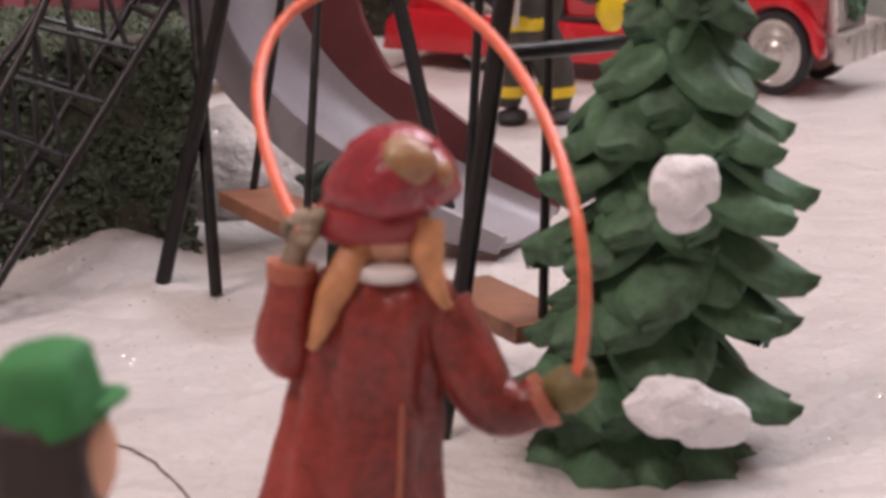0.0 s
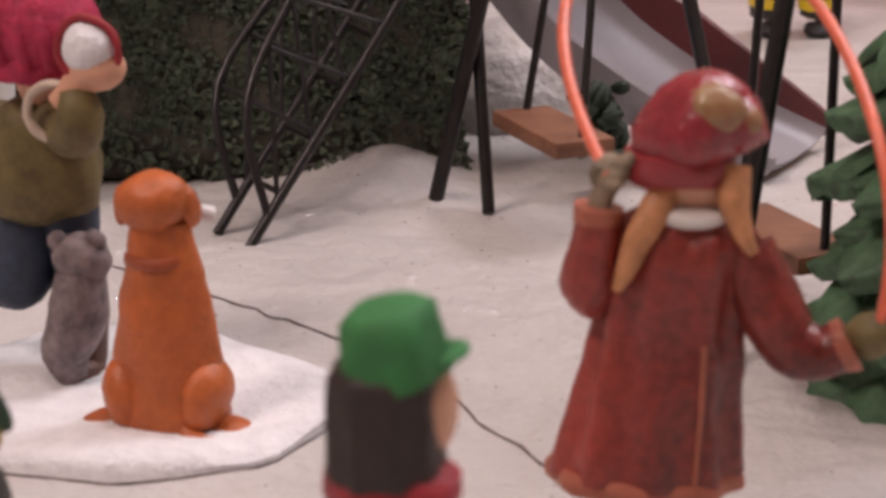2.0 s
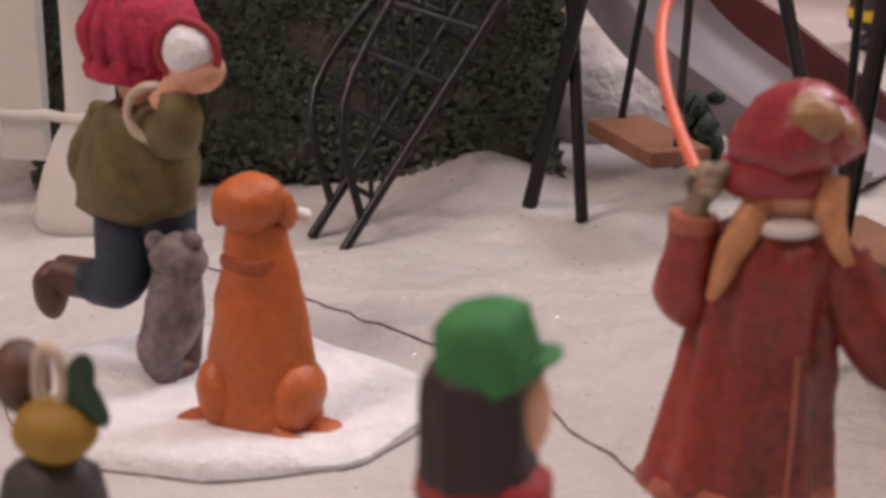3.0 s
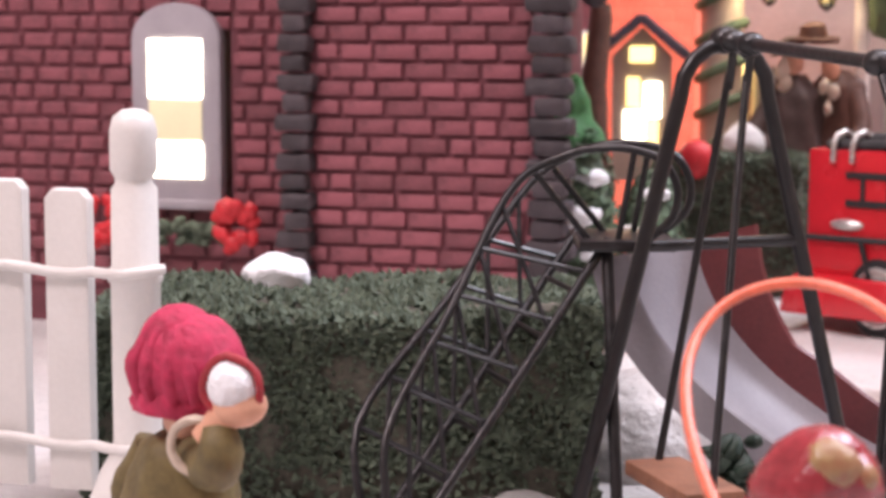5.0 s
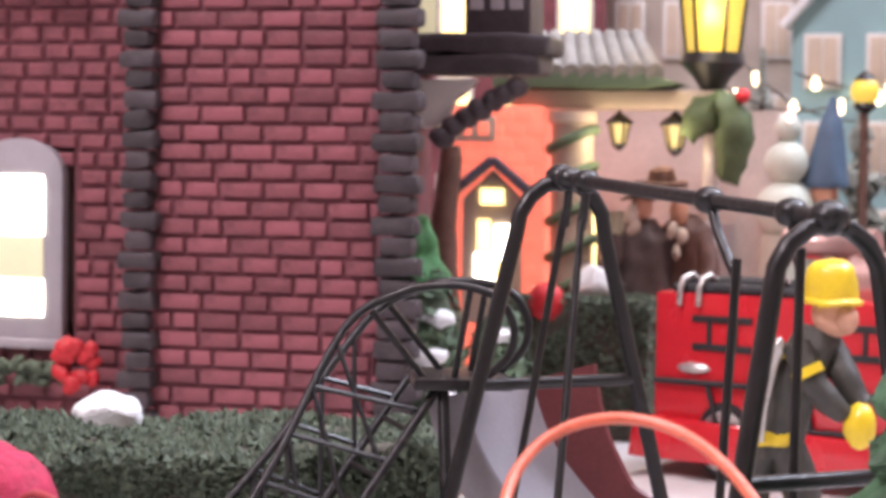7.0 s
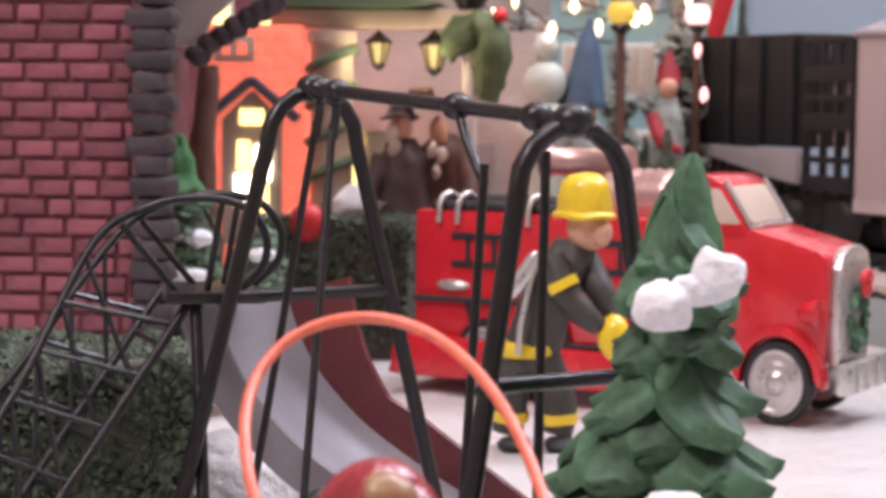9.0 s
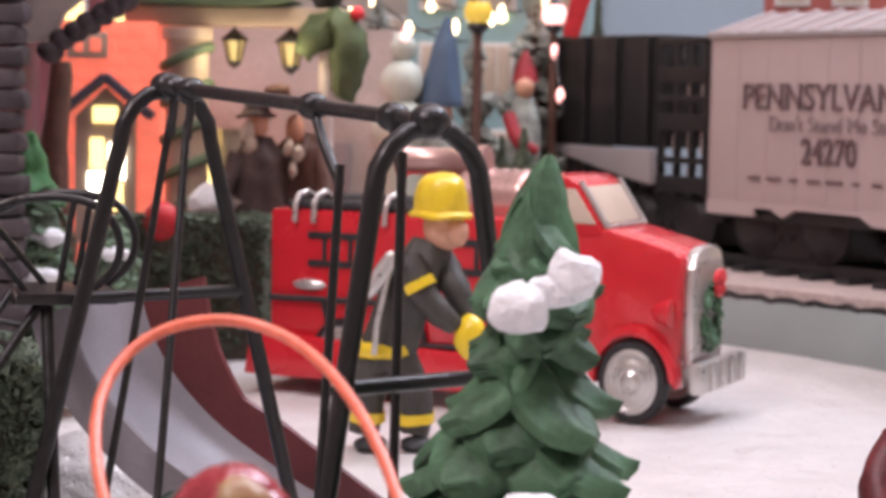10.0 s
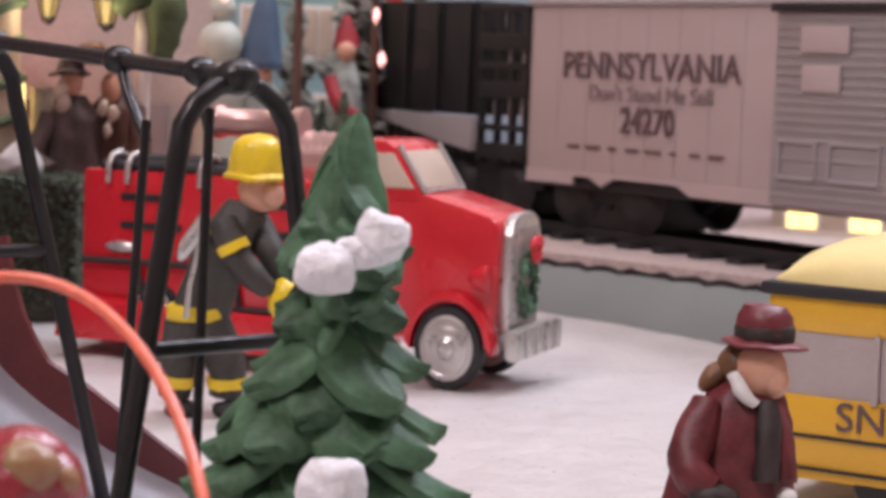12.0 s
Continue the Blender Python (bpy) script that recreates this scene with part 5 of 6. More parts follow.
def build_bank():
    bk = thing("track_bank", "sage painted board edge of raised railway bed", "railway bed", 7.6, 68.0, 0.0, -46.0)
    bm = new_bm()
    box(bm, (10, 0.3, 1.15), (90, 0.6, 2.1), bevel=0.05)
    part("fascia", bm, KERB, bk)
    bm = new_bm()
    box(bm, (10, 20.6, 1.2), (90, 40, 2.9), bevel=0.1)
    part("bed", bm, DECK, bk, "pinkish gravel bed")
    bm = new_bm()
    pts = [(-35 + i * 0.5, 0.12 + 0.05 * math.sin(i * 1.7), 2.28 + 0.08 * math.sin(i * 2.3)) for i in range(180)]
    tube(bm, pts, 0.12, seg=6)
    part("cord", bm, IRON, bk, "dark twisted cord")
    tr = thing("train_track", "black toy train track with sleepers", "track", 7.0, 76.0, 0.0, RAIL_DEG)
    for y in (1.2, 4.4):
        bm = new_bm()
        box(bm, (5, y, 2.98), (90, 0.25, 0.5), bevel=0.05)
        part("rail", bm, TYRE, tr)
    me = None
    for i in range(40):
        bm = new_bm()
        box(bm, (0, 0, 0), (0.8, 5.6, 0.3), bevel=0.05)
        if me is None:
            me = finish(bm, "sleeper", TYRE)
        else:
            bm.free()
        ob = new("sleeper", me)
        ob.parent = tr
        ob.matrix_basis = pose((-34 + i * 2.0) * U, 2.8 * U, 2.72 * U)


build_bank()


def bogie(parent, x0, wheels):
    bg = new("bogie")
    bg.parent = parent
    bg.matrix_basis = pose(x0 * U, 0, 0)
    bm = new_bm()
    L = wheels[-1] - wheels[0]
    for y in (1.35, 4.25):
        prism(bm, [(wheels[0] - 0.9, 4.4), (wheels[0] - 0.5, 4.9), (wheels[-1] + 0.5, 4.9), (wheels[-1] + 0.9, 4.4), (wheels[-1] + 0.3, 4.0), (wheels[-1] - 1.0, 4.1), (wheels[0] + 1.0, 4.1), (wheels[0] - 0.3, 4.0)], y - 0.2, y + 0.2)
        for i in range(5):
            ball(bm, (wheels[0] + L * (i + 0.5) / 5, y - 0.3, 4.35), (0.34, 0.24, 0.42), seg=10)
    box(bm, ((wheels[0] + wheels[-1]) / 2, 2.8, 4.6), (L * 0.8, 3.9, 0.6), bevel=0.1)
    box(bm, ((wheels[0] + wheels[1]) / 2, 2.8, 4.0), (wheels[1] - wheels[0], 3.6, 1.5), bevel=0.1)
    part("bogie_frame", bm, CAR_BLACK, bg)
    for wx in wheels:
        for y in (0.75, 4.85):
            bm = new_bm()
            lathe(bm, [(0.25, -0.35), (0.7, -0.25), (0.88, -0.2), (1.12, 0.16), (1.36, 0.2), (1.36, 0.34), (0.5, 0.34)], seg=32)
            bmesh.ops.transform(bm, matrix=pose(wx, y, 4.55, -90, 0, 0), verts=bm.verts)
            part("train_wheel", bm, CAR_BLACK, bg)


def build_boxcar():
    bc = thing("boxcar", "pinkish grey toy freight boxcar with dark lettering", "freight car", 7.0, 76.0, 0.0, RAIL_DEG)
    L, W = 35.0, 5.7
    bm = new_bm()
    box(bm, (L / 2, W / 2, 8.75), (L, W, 6.9), bevel=0.06)
    body = part("body", bm, CAR_GREY, bc)
    bm = new_bm()
    prism(bm, [(0.0, 5.5), (0.0, 4.95), (2.9, 4.95), (2.9, 5.3), (3.9, 5.3), (4.6, 4.98), (5.4, 5.35), (8.9, 5.3), (9.6, 4.95), (26, 4.8), (26.5, 5.3), (33, 5.3), (33.4, 4.95), (L, 4.95), (L, 5.5)], -0.06, 0.14)
    part("side_sill", bm, CAR_GREY, bc)
    bm = new_bm()
    prism(bm, [(-0.15, 12.1), (W + 0.15, 12.1), (W + 0.15, 12.3), (W / 2, 13.2), (-0.15, 12.3)], -0.2, L + 0.2, bevel=0.04)
    bmesh.ops.transform(bm, matrix=Matrix(((0, 1, 0, 0), (1, 0, 0, 0), (0, 0, 1, 0), (0, 0, 0, 1))), verts=bm.verts)
    roof = part("roof", bm, CAR_DOOR, bc)
    me = None
    for i in range(26):
        bm = new_bm()
        box(bm, (0, 0, 0), (0.28, 3.1, 0.12), rx=17.5, bevel=0.03)
        if me is None:
            me = finish(bm, "roof_rib", CAR_GREY)
        else:
            bm.free()
        ob = new("roof_rib", me)
        ob.parent = roof
        ob.matrix_basis = pose((0.5 + i * 1.36) * U, 1.42 * U, 12.80 * U)
    bm = new_bm()
    box(bm, (L / 2, W / 2, 5.05), (L - 1.0, W - 0.5, 0.5), bevel=0.06)
    part("underframe", bm, CAR_BLACK, bc)
    # panel seams with rivets
    for i in range(9):
        bm = new_bm()
        box(bm, (0.06 + i * 1.72, -0.01, 8.8), (0.06, 0.06, 6.6), bevel=0.02)
        part("panel_seam", bm, CAR_GREY, bc)
    bm = new_bm()
    for i in range(26):
        for x in (0.1, 13.75):
            ball(bm, (x, -0.06, 5.5 + i * 0.26), 0.05, seg=6)
    tagged(part("rivets", bm, CAR_GREY, bc), kind="stuff")
    # sliding door
    bm = new_bm()
    box(bm, (17.4, -0.16, 8.5), (7.0, 0.28, 6.9), bevel=0.04)
    dr = part("door", bm, CAR_DOOR, bc, "silver grey sliding door")
    for i in range(20):
        if 5.9 < 5.4 + i * 0.33 < 7.6 and i % 2:
            continue
        bm = new_bm()
        box(bm, (17.4, -0.33, 5.4 + i * 0.33), (6.7, 0.08, 0.12), bevel=0.02)
        part("door_rib", bm, CAR_DOOR, dr)
    for x, z, w, h in ((16.3, 10.9, 2.2, 0.95), (16.2, 9.55, 1.75, 0.95)):
        bm = new_bm()
        box(bm, (x, -0.42, z), (w, 0.1, h), bevel=0.03)
        part("placard", bm, CAR_GREY, dr)
    for x, w in ((15.2, 1.7), (17.8, 2.2)):
        bm = new_bm()
        for a, b in (((x - w / 2, 6.0), (x + w / 2, 6.0)), ((x + w / 2, 6.0), (x + w / 2, 7.3)), ((x + w / 2, 7.3), (x - w / 2, 7.3)), ((x - w / 2, 7.3), (x - w / 2, 6.0))):
            tube(bm, [(a[0], -0.36, a[1]), (b[0], -0.36, b[1])], 0.07, seg=6)
        part("door_frame", bm, CAR_DOOR, dr)
    bm = new_bm()
    box(bm, (22, -0.35, 12.0), (16.5, 0.35, 0.3), bevel=0.05)
    part("door_track", bm, CAR_BLACK, bc)
    lettering("PENNSYLVANIA", 1.46, (7.05, -0.09, 9.70), bc, LETTER, serif=True, bold=0.0, squeeze=0.96)
    lettering("Don't Stand Me Still", 0.86, (7.2, -0.09, 8.66), bc, GREYLETTER, bold=-0.008)
    lettering("24270", 1.42, (7.15, -0.09, 7.6), bc, LETTER, serif=True, bold=0.015, squeeze=0.86)
    for i, w in enumerate((0.7, 0.8, 0.45, 0.7, 0.9, 0.3, 0.5, 0.8)):
        bm = new_bm()
        box(bm, (2.9 + i * 1.15, -0.07, 6.5), (w, 0.06, 0.12))
        part("small_print", bm, LETTER, bc)
    bogie(bc, 0, (2.0, 6.0))
    bogie(bc, 24, (3.0, 7.0))


GREYLETTER = mat("grey_lettering", (0.26, 0.20, 0.20), 0.5, vary=0.1)
build_boxcar()


def build_hopper():
    hc = thing("black_freight_car", "black toy freight car with ladder and open end frame", "freight car", 7.0, 76.0, 0.0, RAIL_DEG)
    bm = new_bm()
    box(bm, (-9.0, 2.9, 9.9), (10.2, 5.2, 4.9), bevel=0.25)
    part("body", bm, CAR_BLACK, hc)
    for x in (-13.6, -11.3, -9.0, -6.7, -4.4):
        bm = new_bm()
        box(bm, (x, 0.2, 9.9), (0.3, 0.3, 4.8), bevel=0.06)
        part("rib", bm, CAR_BLACK, hc)
    bm = new_bm()
    prism(bm, [(-13.2, 7.4), (-3.9, 7.4), (-3.9, 5.9), (-6.0, 6.2), (-10.5, 7.0)], 0.0, 0.5, bevel=0.05)
    part("side_beam", bm, CAR_DOOR, hc, "grey tapering side beam")
    for i in range(12):
        bm = new_bm()
        box(bm, (-12.3 + i * 0.7, 0.3, 6.75 - i * 0.06), (0.2, 0.4, 0.9), bevel=0.04)
        part("underframe_stud", bm, CAR_BLACK, hc)
    for x in (-3.6, -2.5, -1.5, -0.6):
        bm = new_bm()
        box(bm, (x, 0.35, 8.8), (0.24, 0.3, 6.6), bevel=0.05)
        part("ladder_post", bm, CAR_BLACK, hc)
    for i, z in enumerate((6.0, 7.0, 8.6, 9.6, 10.6, 12.0)):
        bm = new_bm()
        box(bm, (-2.1, 0.3, z), (3.3, 0.24, 0.28 if i % 2 else 0.7), bevel=0.05)
        part("ladder_rung", bm, CAR_BLACK, hc)
    # pale pieces added to paint the brightness showing through the ladder gaps
    for x, z, w, h in ((-2.6, 11.55, 0.45, 0.6), (-1.75, 10.1, 0.5, 0.85), (-0.95, 10.1, 0.3, 0.95), (-2.7, 7.75, 0.5, 0.7), (-1.75, 7.8, 0.4, 1.0), (-0.95, 7.8, 0.28, 1.1), (-1.75, 6.5, 0.4, 0.45)):
        bm = new_bm()
        box(bm, (x - 0.1, 0.55, z), (w, 0.1, h), bevel=0.03)
        part("gap_light", bm, CAR_GREY, hc, "pale piece painting the light seen through a ladder gap")
    bm = new_bm()
    tube(bm, [(-14.3, 0.1, 6.8), (-14.5, 0.1, 9.5), (-14.2, 0.2, 11.6), (-13.4, 0.3, 12.3)], 0.2, seg=10)
    part("grab_rail", bm, CAR_BLACK, hc)
    bm = new_bm()
    box(bm, (-7, 2.9, 5.2), (14, 4.0, 1.5), bevel=0.2)
    part("underframe", bm, CAR_BLACK, hc)
    bogie(hc, -8.5, (3.0, 6.6))
    bogie(hc, -17.5, (3.0, 6.6))


build_hopper()


# ---- yellow bus and the lady beside it ----
def build_bus():
    bs = thing("yellow_bus", "yellow toy bus with pale roof and grey windows", "bus", 9.45, 37.6, 0.0, -33)
    L, W = 16.0, 6.0
    def layer(name, z0, z1, mt, grow=0.0, bev=0.25):
        bm = new_bm()
        box(bm, (L / 2, W / 2, (z0 + z1) / 2), (L + grow, W + grow, z1 - z0), bevel=bev)
        return part(name, bm, mt, bs)
    layer("lower_body", 0.7, 2.75, BUS)
    layer("window_band", 2.6, 4.3, BUS_GREY, -0.12)
    layer("upper_body", 4.15, 5.1, BUS)
    layer("roof_rim", 5.0, 5.32, TYRE, 0.25, 0.1)
    bm = new_bm()
    rings = []
    for i in range(33):
        f = i / 32
        e = min(f, 1 - f) * L / 3.2
        k = math.sqrt(max(0.0, 1 - max(0.0, 1 - e) ** 2.4))
        rings.append([bm.verts.new((-0.05 + f * (L + 0.1), W / 2 - (W / 2 + 0.05) * (0.86 + 0.14 * k) * math.cos(radians(a)), 5.28 + 1.25 * k * max(0.0, math.sin(radians(a))) ** 0.75)) for a in range(0, 181, 10)])
    for a, b in zip(rings, rings[1:]):
        for i in range(len(a) - 1):
            bm.faces.new((a[i], a[i + 1], b[i + 1], b[i]))
    part("roof", bm, BUS_ROOF, bs)
    for i in range(7):
        bm = new_bm()
        box(bm, (0.2 + i * 2.4, -0.0, 3.45), (0.16, 0.12, 1.6), bevel=0.03)
        part("window_post", bm, BUS_GREY, bs)
    for z in (1.78, 1.02):
        bm = new_bm()
        box(bm, (L / 2, -0.02, z), (L - 0.2, 0.1, 0.08), bevel=0.02)
        part("trim_line", bm, TYRE, bs)
    lettering("SNS", 0.95, (2.55, -0.03, 2.28), bs, LETTER)
    bs.scale.z = 0.95
    for x in (3.2, 12.5):
        for y in (0.4, 5.6):
            bm = new_bm()
            lathe(bm, [(0.3, -0.35), (1.0, -0.35), (1.1, -0.2), (1.1, 0.2), (1.0, 0.35), (0.3, 0.35)], seg=28)
            bmesh.ops.transform(bm, matrix=pose(x, y, 1.05, 90, 0, 0), verts=bm.verts)
            part("wheel", bm, TYRE, bs)


build_bus()


def build_lady():
    bm = new_bm()
    x, y = 7.0, 28.0
    lathe(bm, [(1.36, 0.0), (1.34, 0.4), (1.26, 1.3), (1.14, 2.2), (0.98, 3.0), (0.84, 3.6), (0.66, 4.0), (0.3, 4.3)], (x - 0.32, y, 0), 0, 40, 1, 0.8, 0.05, 7, (0.62, 0))
    tube(bm, [(x - 0.45, y - 0.3, 3.9), (x - 0.75, y - 0.6, 3.3), (x - 0.85, y - 0.85, 2.85), (x - 0.5, y - 1.0, 2.5)], [0.30, 0.34, 0.34, 0.30], 0, 16)
    tube(bm, [(x + 0.6, y - 0.2, 3.85), (x + 0.78, y - 0.55, 3.2), (x + 0.82, y - 0.8, 2.65)], [0.26, 0.26, 0.22], 0, 14)
    ball(bm, (x - 0.42, y - 1.1, 2.35), (0.46, 0.34, 0.30), 1, 18, ry=10)
    ball(bm, (x + 0.85, y - 0.9, 2.42), (0.17, 0.15, 0.16), 3)
    tube(bm, [(x + 0.5, y - 0.55, 3.95), (x + 0.5, y - 0.78, 3.4), (x + 0.45, y - 0.95, 2.7)], [0.18, 0.24, 0.2], 1, 12)
    tube(bm, [(x + 0.35, y - 0.95, 3.05), (x + 0.36, y - 1.0, 2.85)], 0.05, 3, 8)
    tube(bm, [(x - 0.12, y - 0.45, 4.45), (x + 0.05, y - 0.62, 4.15), (x + 0.3, y - 0.66, 3.92)], [0.12, 0.15, 0.1], 3, 10)
    ball(bm, (x + 0.45, y - 0.1, 4.45), (0.46, 0.46, 0.52), 2)
    ball(bm, (x + 0.62, y - 0.25, 4.3), (0.30, 0.30, 0.34), 2)
    ball(bm, (x + 0.1, y + 0.15, 4.5), (0.38, 0.42, 0.42), 4)
    ball(bm, (x - 0.32, y + 0.15, 4.3), (0.2, 0.22, 0.36), 4, ry=40)
    ball(bm, (x + 0.5, y - 0.05, 4.92), (0.76, 0.72, 0.11), 5, 28, ry=4)
    lathe(bm, [(0.50, 4.92), (0.5, 5.15), (0.47, 5.4), (0.34, 5.58), (0.1, 5.63)], (x + 0.5, y, 0), 5, 24, 1, 1, 0.03, 4)
    lathe(bm, [(0.515, 4.96), (0.525, 5.0), (0.52, 5.2), (0.50, 5.24)], (x + 0.5, y, 0), 1, 24)
    rumple(bm, 0.06, 2.0, 7)
    rumple(bm, 0.025, 5.0, 1)
    solid("lady_figurine", bm, [DARKMAROON, DARKHAIR, SKIN, WHITE, HAIR_BROWN, MAROONHAT], "resin lady figurine, maroon coat and brimmed hat", "figurine")


DARKMAROON = mat("deep_maroon", (0.135, 0.020, 0.024), 0.5, vary=0.5, scale=160)
MAROONHAT = mat("maroon_hat", (0.15, 0.022, 0.028), 0.45, vary=0.25)
HAIR_BROWN = mat("brown_hair", (0.17, 0.08, 0.035), 0.5, vary=0.4, scale=300)
build_lady()


# ---- village behind ----
def tuft_tree(name, label, x, y, z, h, r, mt, seed, count=700, tip=None):
    """A bottle-brush tree: a thin stem thickly set with small needles."""
    tr = thing(name, label, "tree", x, y, z)
    bm = new_bm()
    tube(bm, [(0, 0, -0.1), (0, 0, h * 0.5), (0, 0, h)], [r * 0.16, r * 0.10, 0.03], seg=8)
    part("trunk", bm, LEATHER, tr)
    rng = random.Random(seed)
    verts, faces = [], []
    for i in range(count):
        f = rng.random() ** 1.3
        a = rng.uniform(0, 6.28)
        rr = r * (1 - f) * (0.75 + 0.35 * math.sin(f * 40)) + 0.05
        c = Vector((0, 0, h * (0.08 + 0.92 * f)))
        p = c + Vector((math.cos(a) * rr, math.sin(a) * rr, -0.12 * rr + rng.uniform(-0.1, 0.1)))
        s = Vector((-math.sin(a), math.cos(a), 0)) * rng.uniform(0.08, 0.16) * (0.5 + r * 0.3)
        k = len(verts)
        verts += [c, p + s, p - s, p + Vector((0, 0, 0.16))]
        faces += [(k, k + 1, k + 3), (k, k + 3, k + 2), (k + 1, k + 2, k + 3)]
    me = bpy.data.meshes.new("needles")
    me.from_pydata([v * U for v in verts], [], faces)
    me.materials.append(mt)
    ob = new("needles", me)
    ob.parent = tr
    tagged(ob, kind="stuff")
    return tr


def gable_house(name, label, x, y, w, d, h, rh, rz, wall, roof, lit, rows, cols):
    ho = thing(name, label, "house", x, y, 0, rz)
    bm = new_bm()
    prism(bm, [(-w / 2, -0.2), (w / 2, -0.2), (w / 2, h), (0, h + rh), (-w / 2, h)], 0, d)
    part("wall", bm, wall, ho, smooth=False)
    for s in (-1, 1):
        bm = new_bm()
        ln = math.hypot(w / 2, rh)
        box(bm, (s * w / 4 + s * 0.15, d / 2 - 0.3, h + rh / 2 + 0.1), (ln + 0.9, d + 1.0, 0.4), ry=s * math.degrees(math.atan2(rh, w / 2)), bevel=0.08)
        part("roof", bm, roof, ho)
    for i in range(rows):
        for j in range(cols):
            wx = -w / 2 + w * (j + 0.5) / cols
            wz = h * (i + 0.55) / rows
            ww, wh = w / cols * 0.5, h / rows * 0.55
            wn = new("window")
            wn.parent = ho
            bm = new_bm()
            box(bm, (wx, -0.1, wz), (ww + 0.35, 0.3, wh + 0.35), bevel=0.06)
            part("window_frame", bm, WHITE, wn)
            for a in (-1, 1):
                bm = new_bm()
                box(bm, (wx + a * ww / 4, -0.28, wz), (ww / 2 - 0.1, 0.1, wh - 0.05), bevel=0.02)
                part("pane", bm, lit, wn)
    return ho


# orange cottage; its bricks emit to stand for the bulb inside
oc = thing("orange_cottage", "glowing orange brick cottage with slate gable", "house", -15.75, 65.6, 0.0, 6)
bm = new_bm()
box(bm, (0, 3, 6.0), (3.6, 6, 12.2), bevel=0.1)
part("wall", bm, ORANGE_GLOW, oc)
for s in (-1, 1):
    bm = new_bm()
    box(bm, (s * 0.85, -0.55, 9.35), (2.25, 1.1, 0.32), ry=s * 40, bevel=0.06)
    part("gable", bm, SLATE, oc)
bm = new_bm()
prism(bm, [(-1.1, 4.0), (1.1, 4.0), (1.1, 8.6), (0, 9.7), (-1.1, 8.6)], -0.5, 0.0, bevel=0.06)
part("bay", bm, CREAM, oc)
for x, z, w, h, mt in ((-0.25, 6.0, 0.75, 1.2, GLOW), (0.42, 7.0, 0.6, 1.3, GLOW), (-0.3, 7.3, 0.5, 1.1, GLOW_SOFT), (0.4, 5.7, 0.5, 1.0, GLOW_SOFT), (0.0, 8.7, 0.9, 0.6, GLOW_SOFT)):
    bm = new_bm()
    box(bm, (x, -0.56, z), (w, 0.12, h), bevel=0.05)
    part("pane", bm, mt, oc)
bm = new_bm()
box(bm, (-0.7, -0.1, 11.2), (1.5, 0.3, 0.95), bevel=0.08)
sign = part("sign", bm, CREAM, oc, "cream framed sign")
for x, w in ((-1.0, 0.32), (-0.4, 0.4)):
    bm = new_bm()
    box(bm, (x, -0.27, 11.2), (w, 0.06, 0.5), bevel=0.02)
    part("sign_panel", bm, ORANGE_GLOW, sign)
rng = random.Random(12)
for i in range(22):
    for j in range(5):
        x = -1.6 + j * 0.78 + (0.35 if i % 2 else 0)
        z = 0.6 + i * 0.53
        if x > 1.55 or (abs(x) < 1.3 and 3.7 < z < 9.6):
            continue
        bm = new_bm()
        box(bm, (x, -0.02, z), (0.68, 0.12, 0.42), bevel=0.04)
        part("brick", bm, ORANGE_GLOW, oc)

# striped pillar and porch beside it
pl = thing("striped_pillar", "green and cream diagonal striped porch pillar", "pillar", -12.95, 66.4, 0.0)
bm = new_bm()
lathe(bm, [(0.95, -0.1), (0.95, 0.5), (0.8, 0.6), (0.8, 11.4), (0.95, 11.5), (0.95, 11.9)], seg=20)
part("shaft", bm, CREAM, pl)
for k in range(8):
    bm = new_bm()
    tube(bm, arc((0, 0, 1.4 + k * 1.35), 0.84, 150, 395, 14, (1, 0, 0.45), (0, 1, 0)), 0.2, seg=8)
    part("stripe", bm, STRIPE, pl)
PALE_TILE = mat("pale_grey_tile", (0.25, 0.245, 0.23), 0.6, vary=0.35, scale=90)
PORCH_WALL = mat("pale_stone_wall", (0.50, 0.455, 0.42), 0.7, vary=0.2, scale=60)
pr = thing("porch", "cream porch with scalloped green roof edge", "porch", -11.6, 66.6, 0.0)
bm = new_bm()
box(bm, (0.4, 1.3, 12.35), (8.2, 3.2, 0.7), bevel=0.1)
part("ceiling_board", bm, CREAM, pr)
bm = new_bm()
prism(bm, [(-4.3, 12.75), (1.4, 12.75), (2.7, 12.95), (1.4, 13.3), (-4.3, 13.4)], -0.9, 2.8, bevel=0.08)
part("roof_edge", bm, STRIPE, pr, "dark green roof edge")
for i in range(9):
    bm = new_bm()
    tube(bm, [(-3.2 + i * 0.62, -0.9, 13.3), (-3.4 + i * 0.58, 0.6, 13.9), (-3.6 + i * 0.52, 2.4, 14.9)], [0.36, 0.33, 0.26], seg=10)
    part("roof_tile", bm, PALE_TILE, pr)
bm = new_bm()
box(bm, (0.4, 8.2, 6), (10.5, 0.5, 12.4))
part("back_wall", bm, PORCH_WALL, pr)
for x in (-1.0, 2.9):
    bm = new_bm()
    box(bm, (x, 7.8, 5.5), (2.0, 0.3, 4.2), bevel=0.05)
    part("doorway", bm, BROWNCOAT if x < 0 else CAR_DOOR, pr)
bm = new_bm()
box(bm, (-0.75, 0.6, 6.9), (0.42, 0.4, 3.6), bevel=0.05)
part("lit_strip", bm, GLOW_SOFT, pr)
bm = new_bm()
lathe(bm, [(0.5, 0), (0.5, 0.4), (0.42, 0.6), (0.42, 8.0), (0.5, 8.2)], (0.05, 0.9, 0), seg=16, wob=0.1, lobes=8)
part("column", bm, TAUPE, pr)


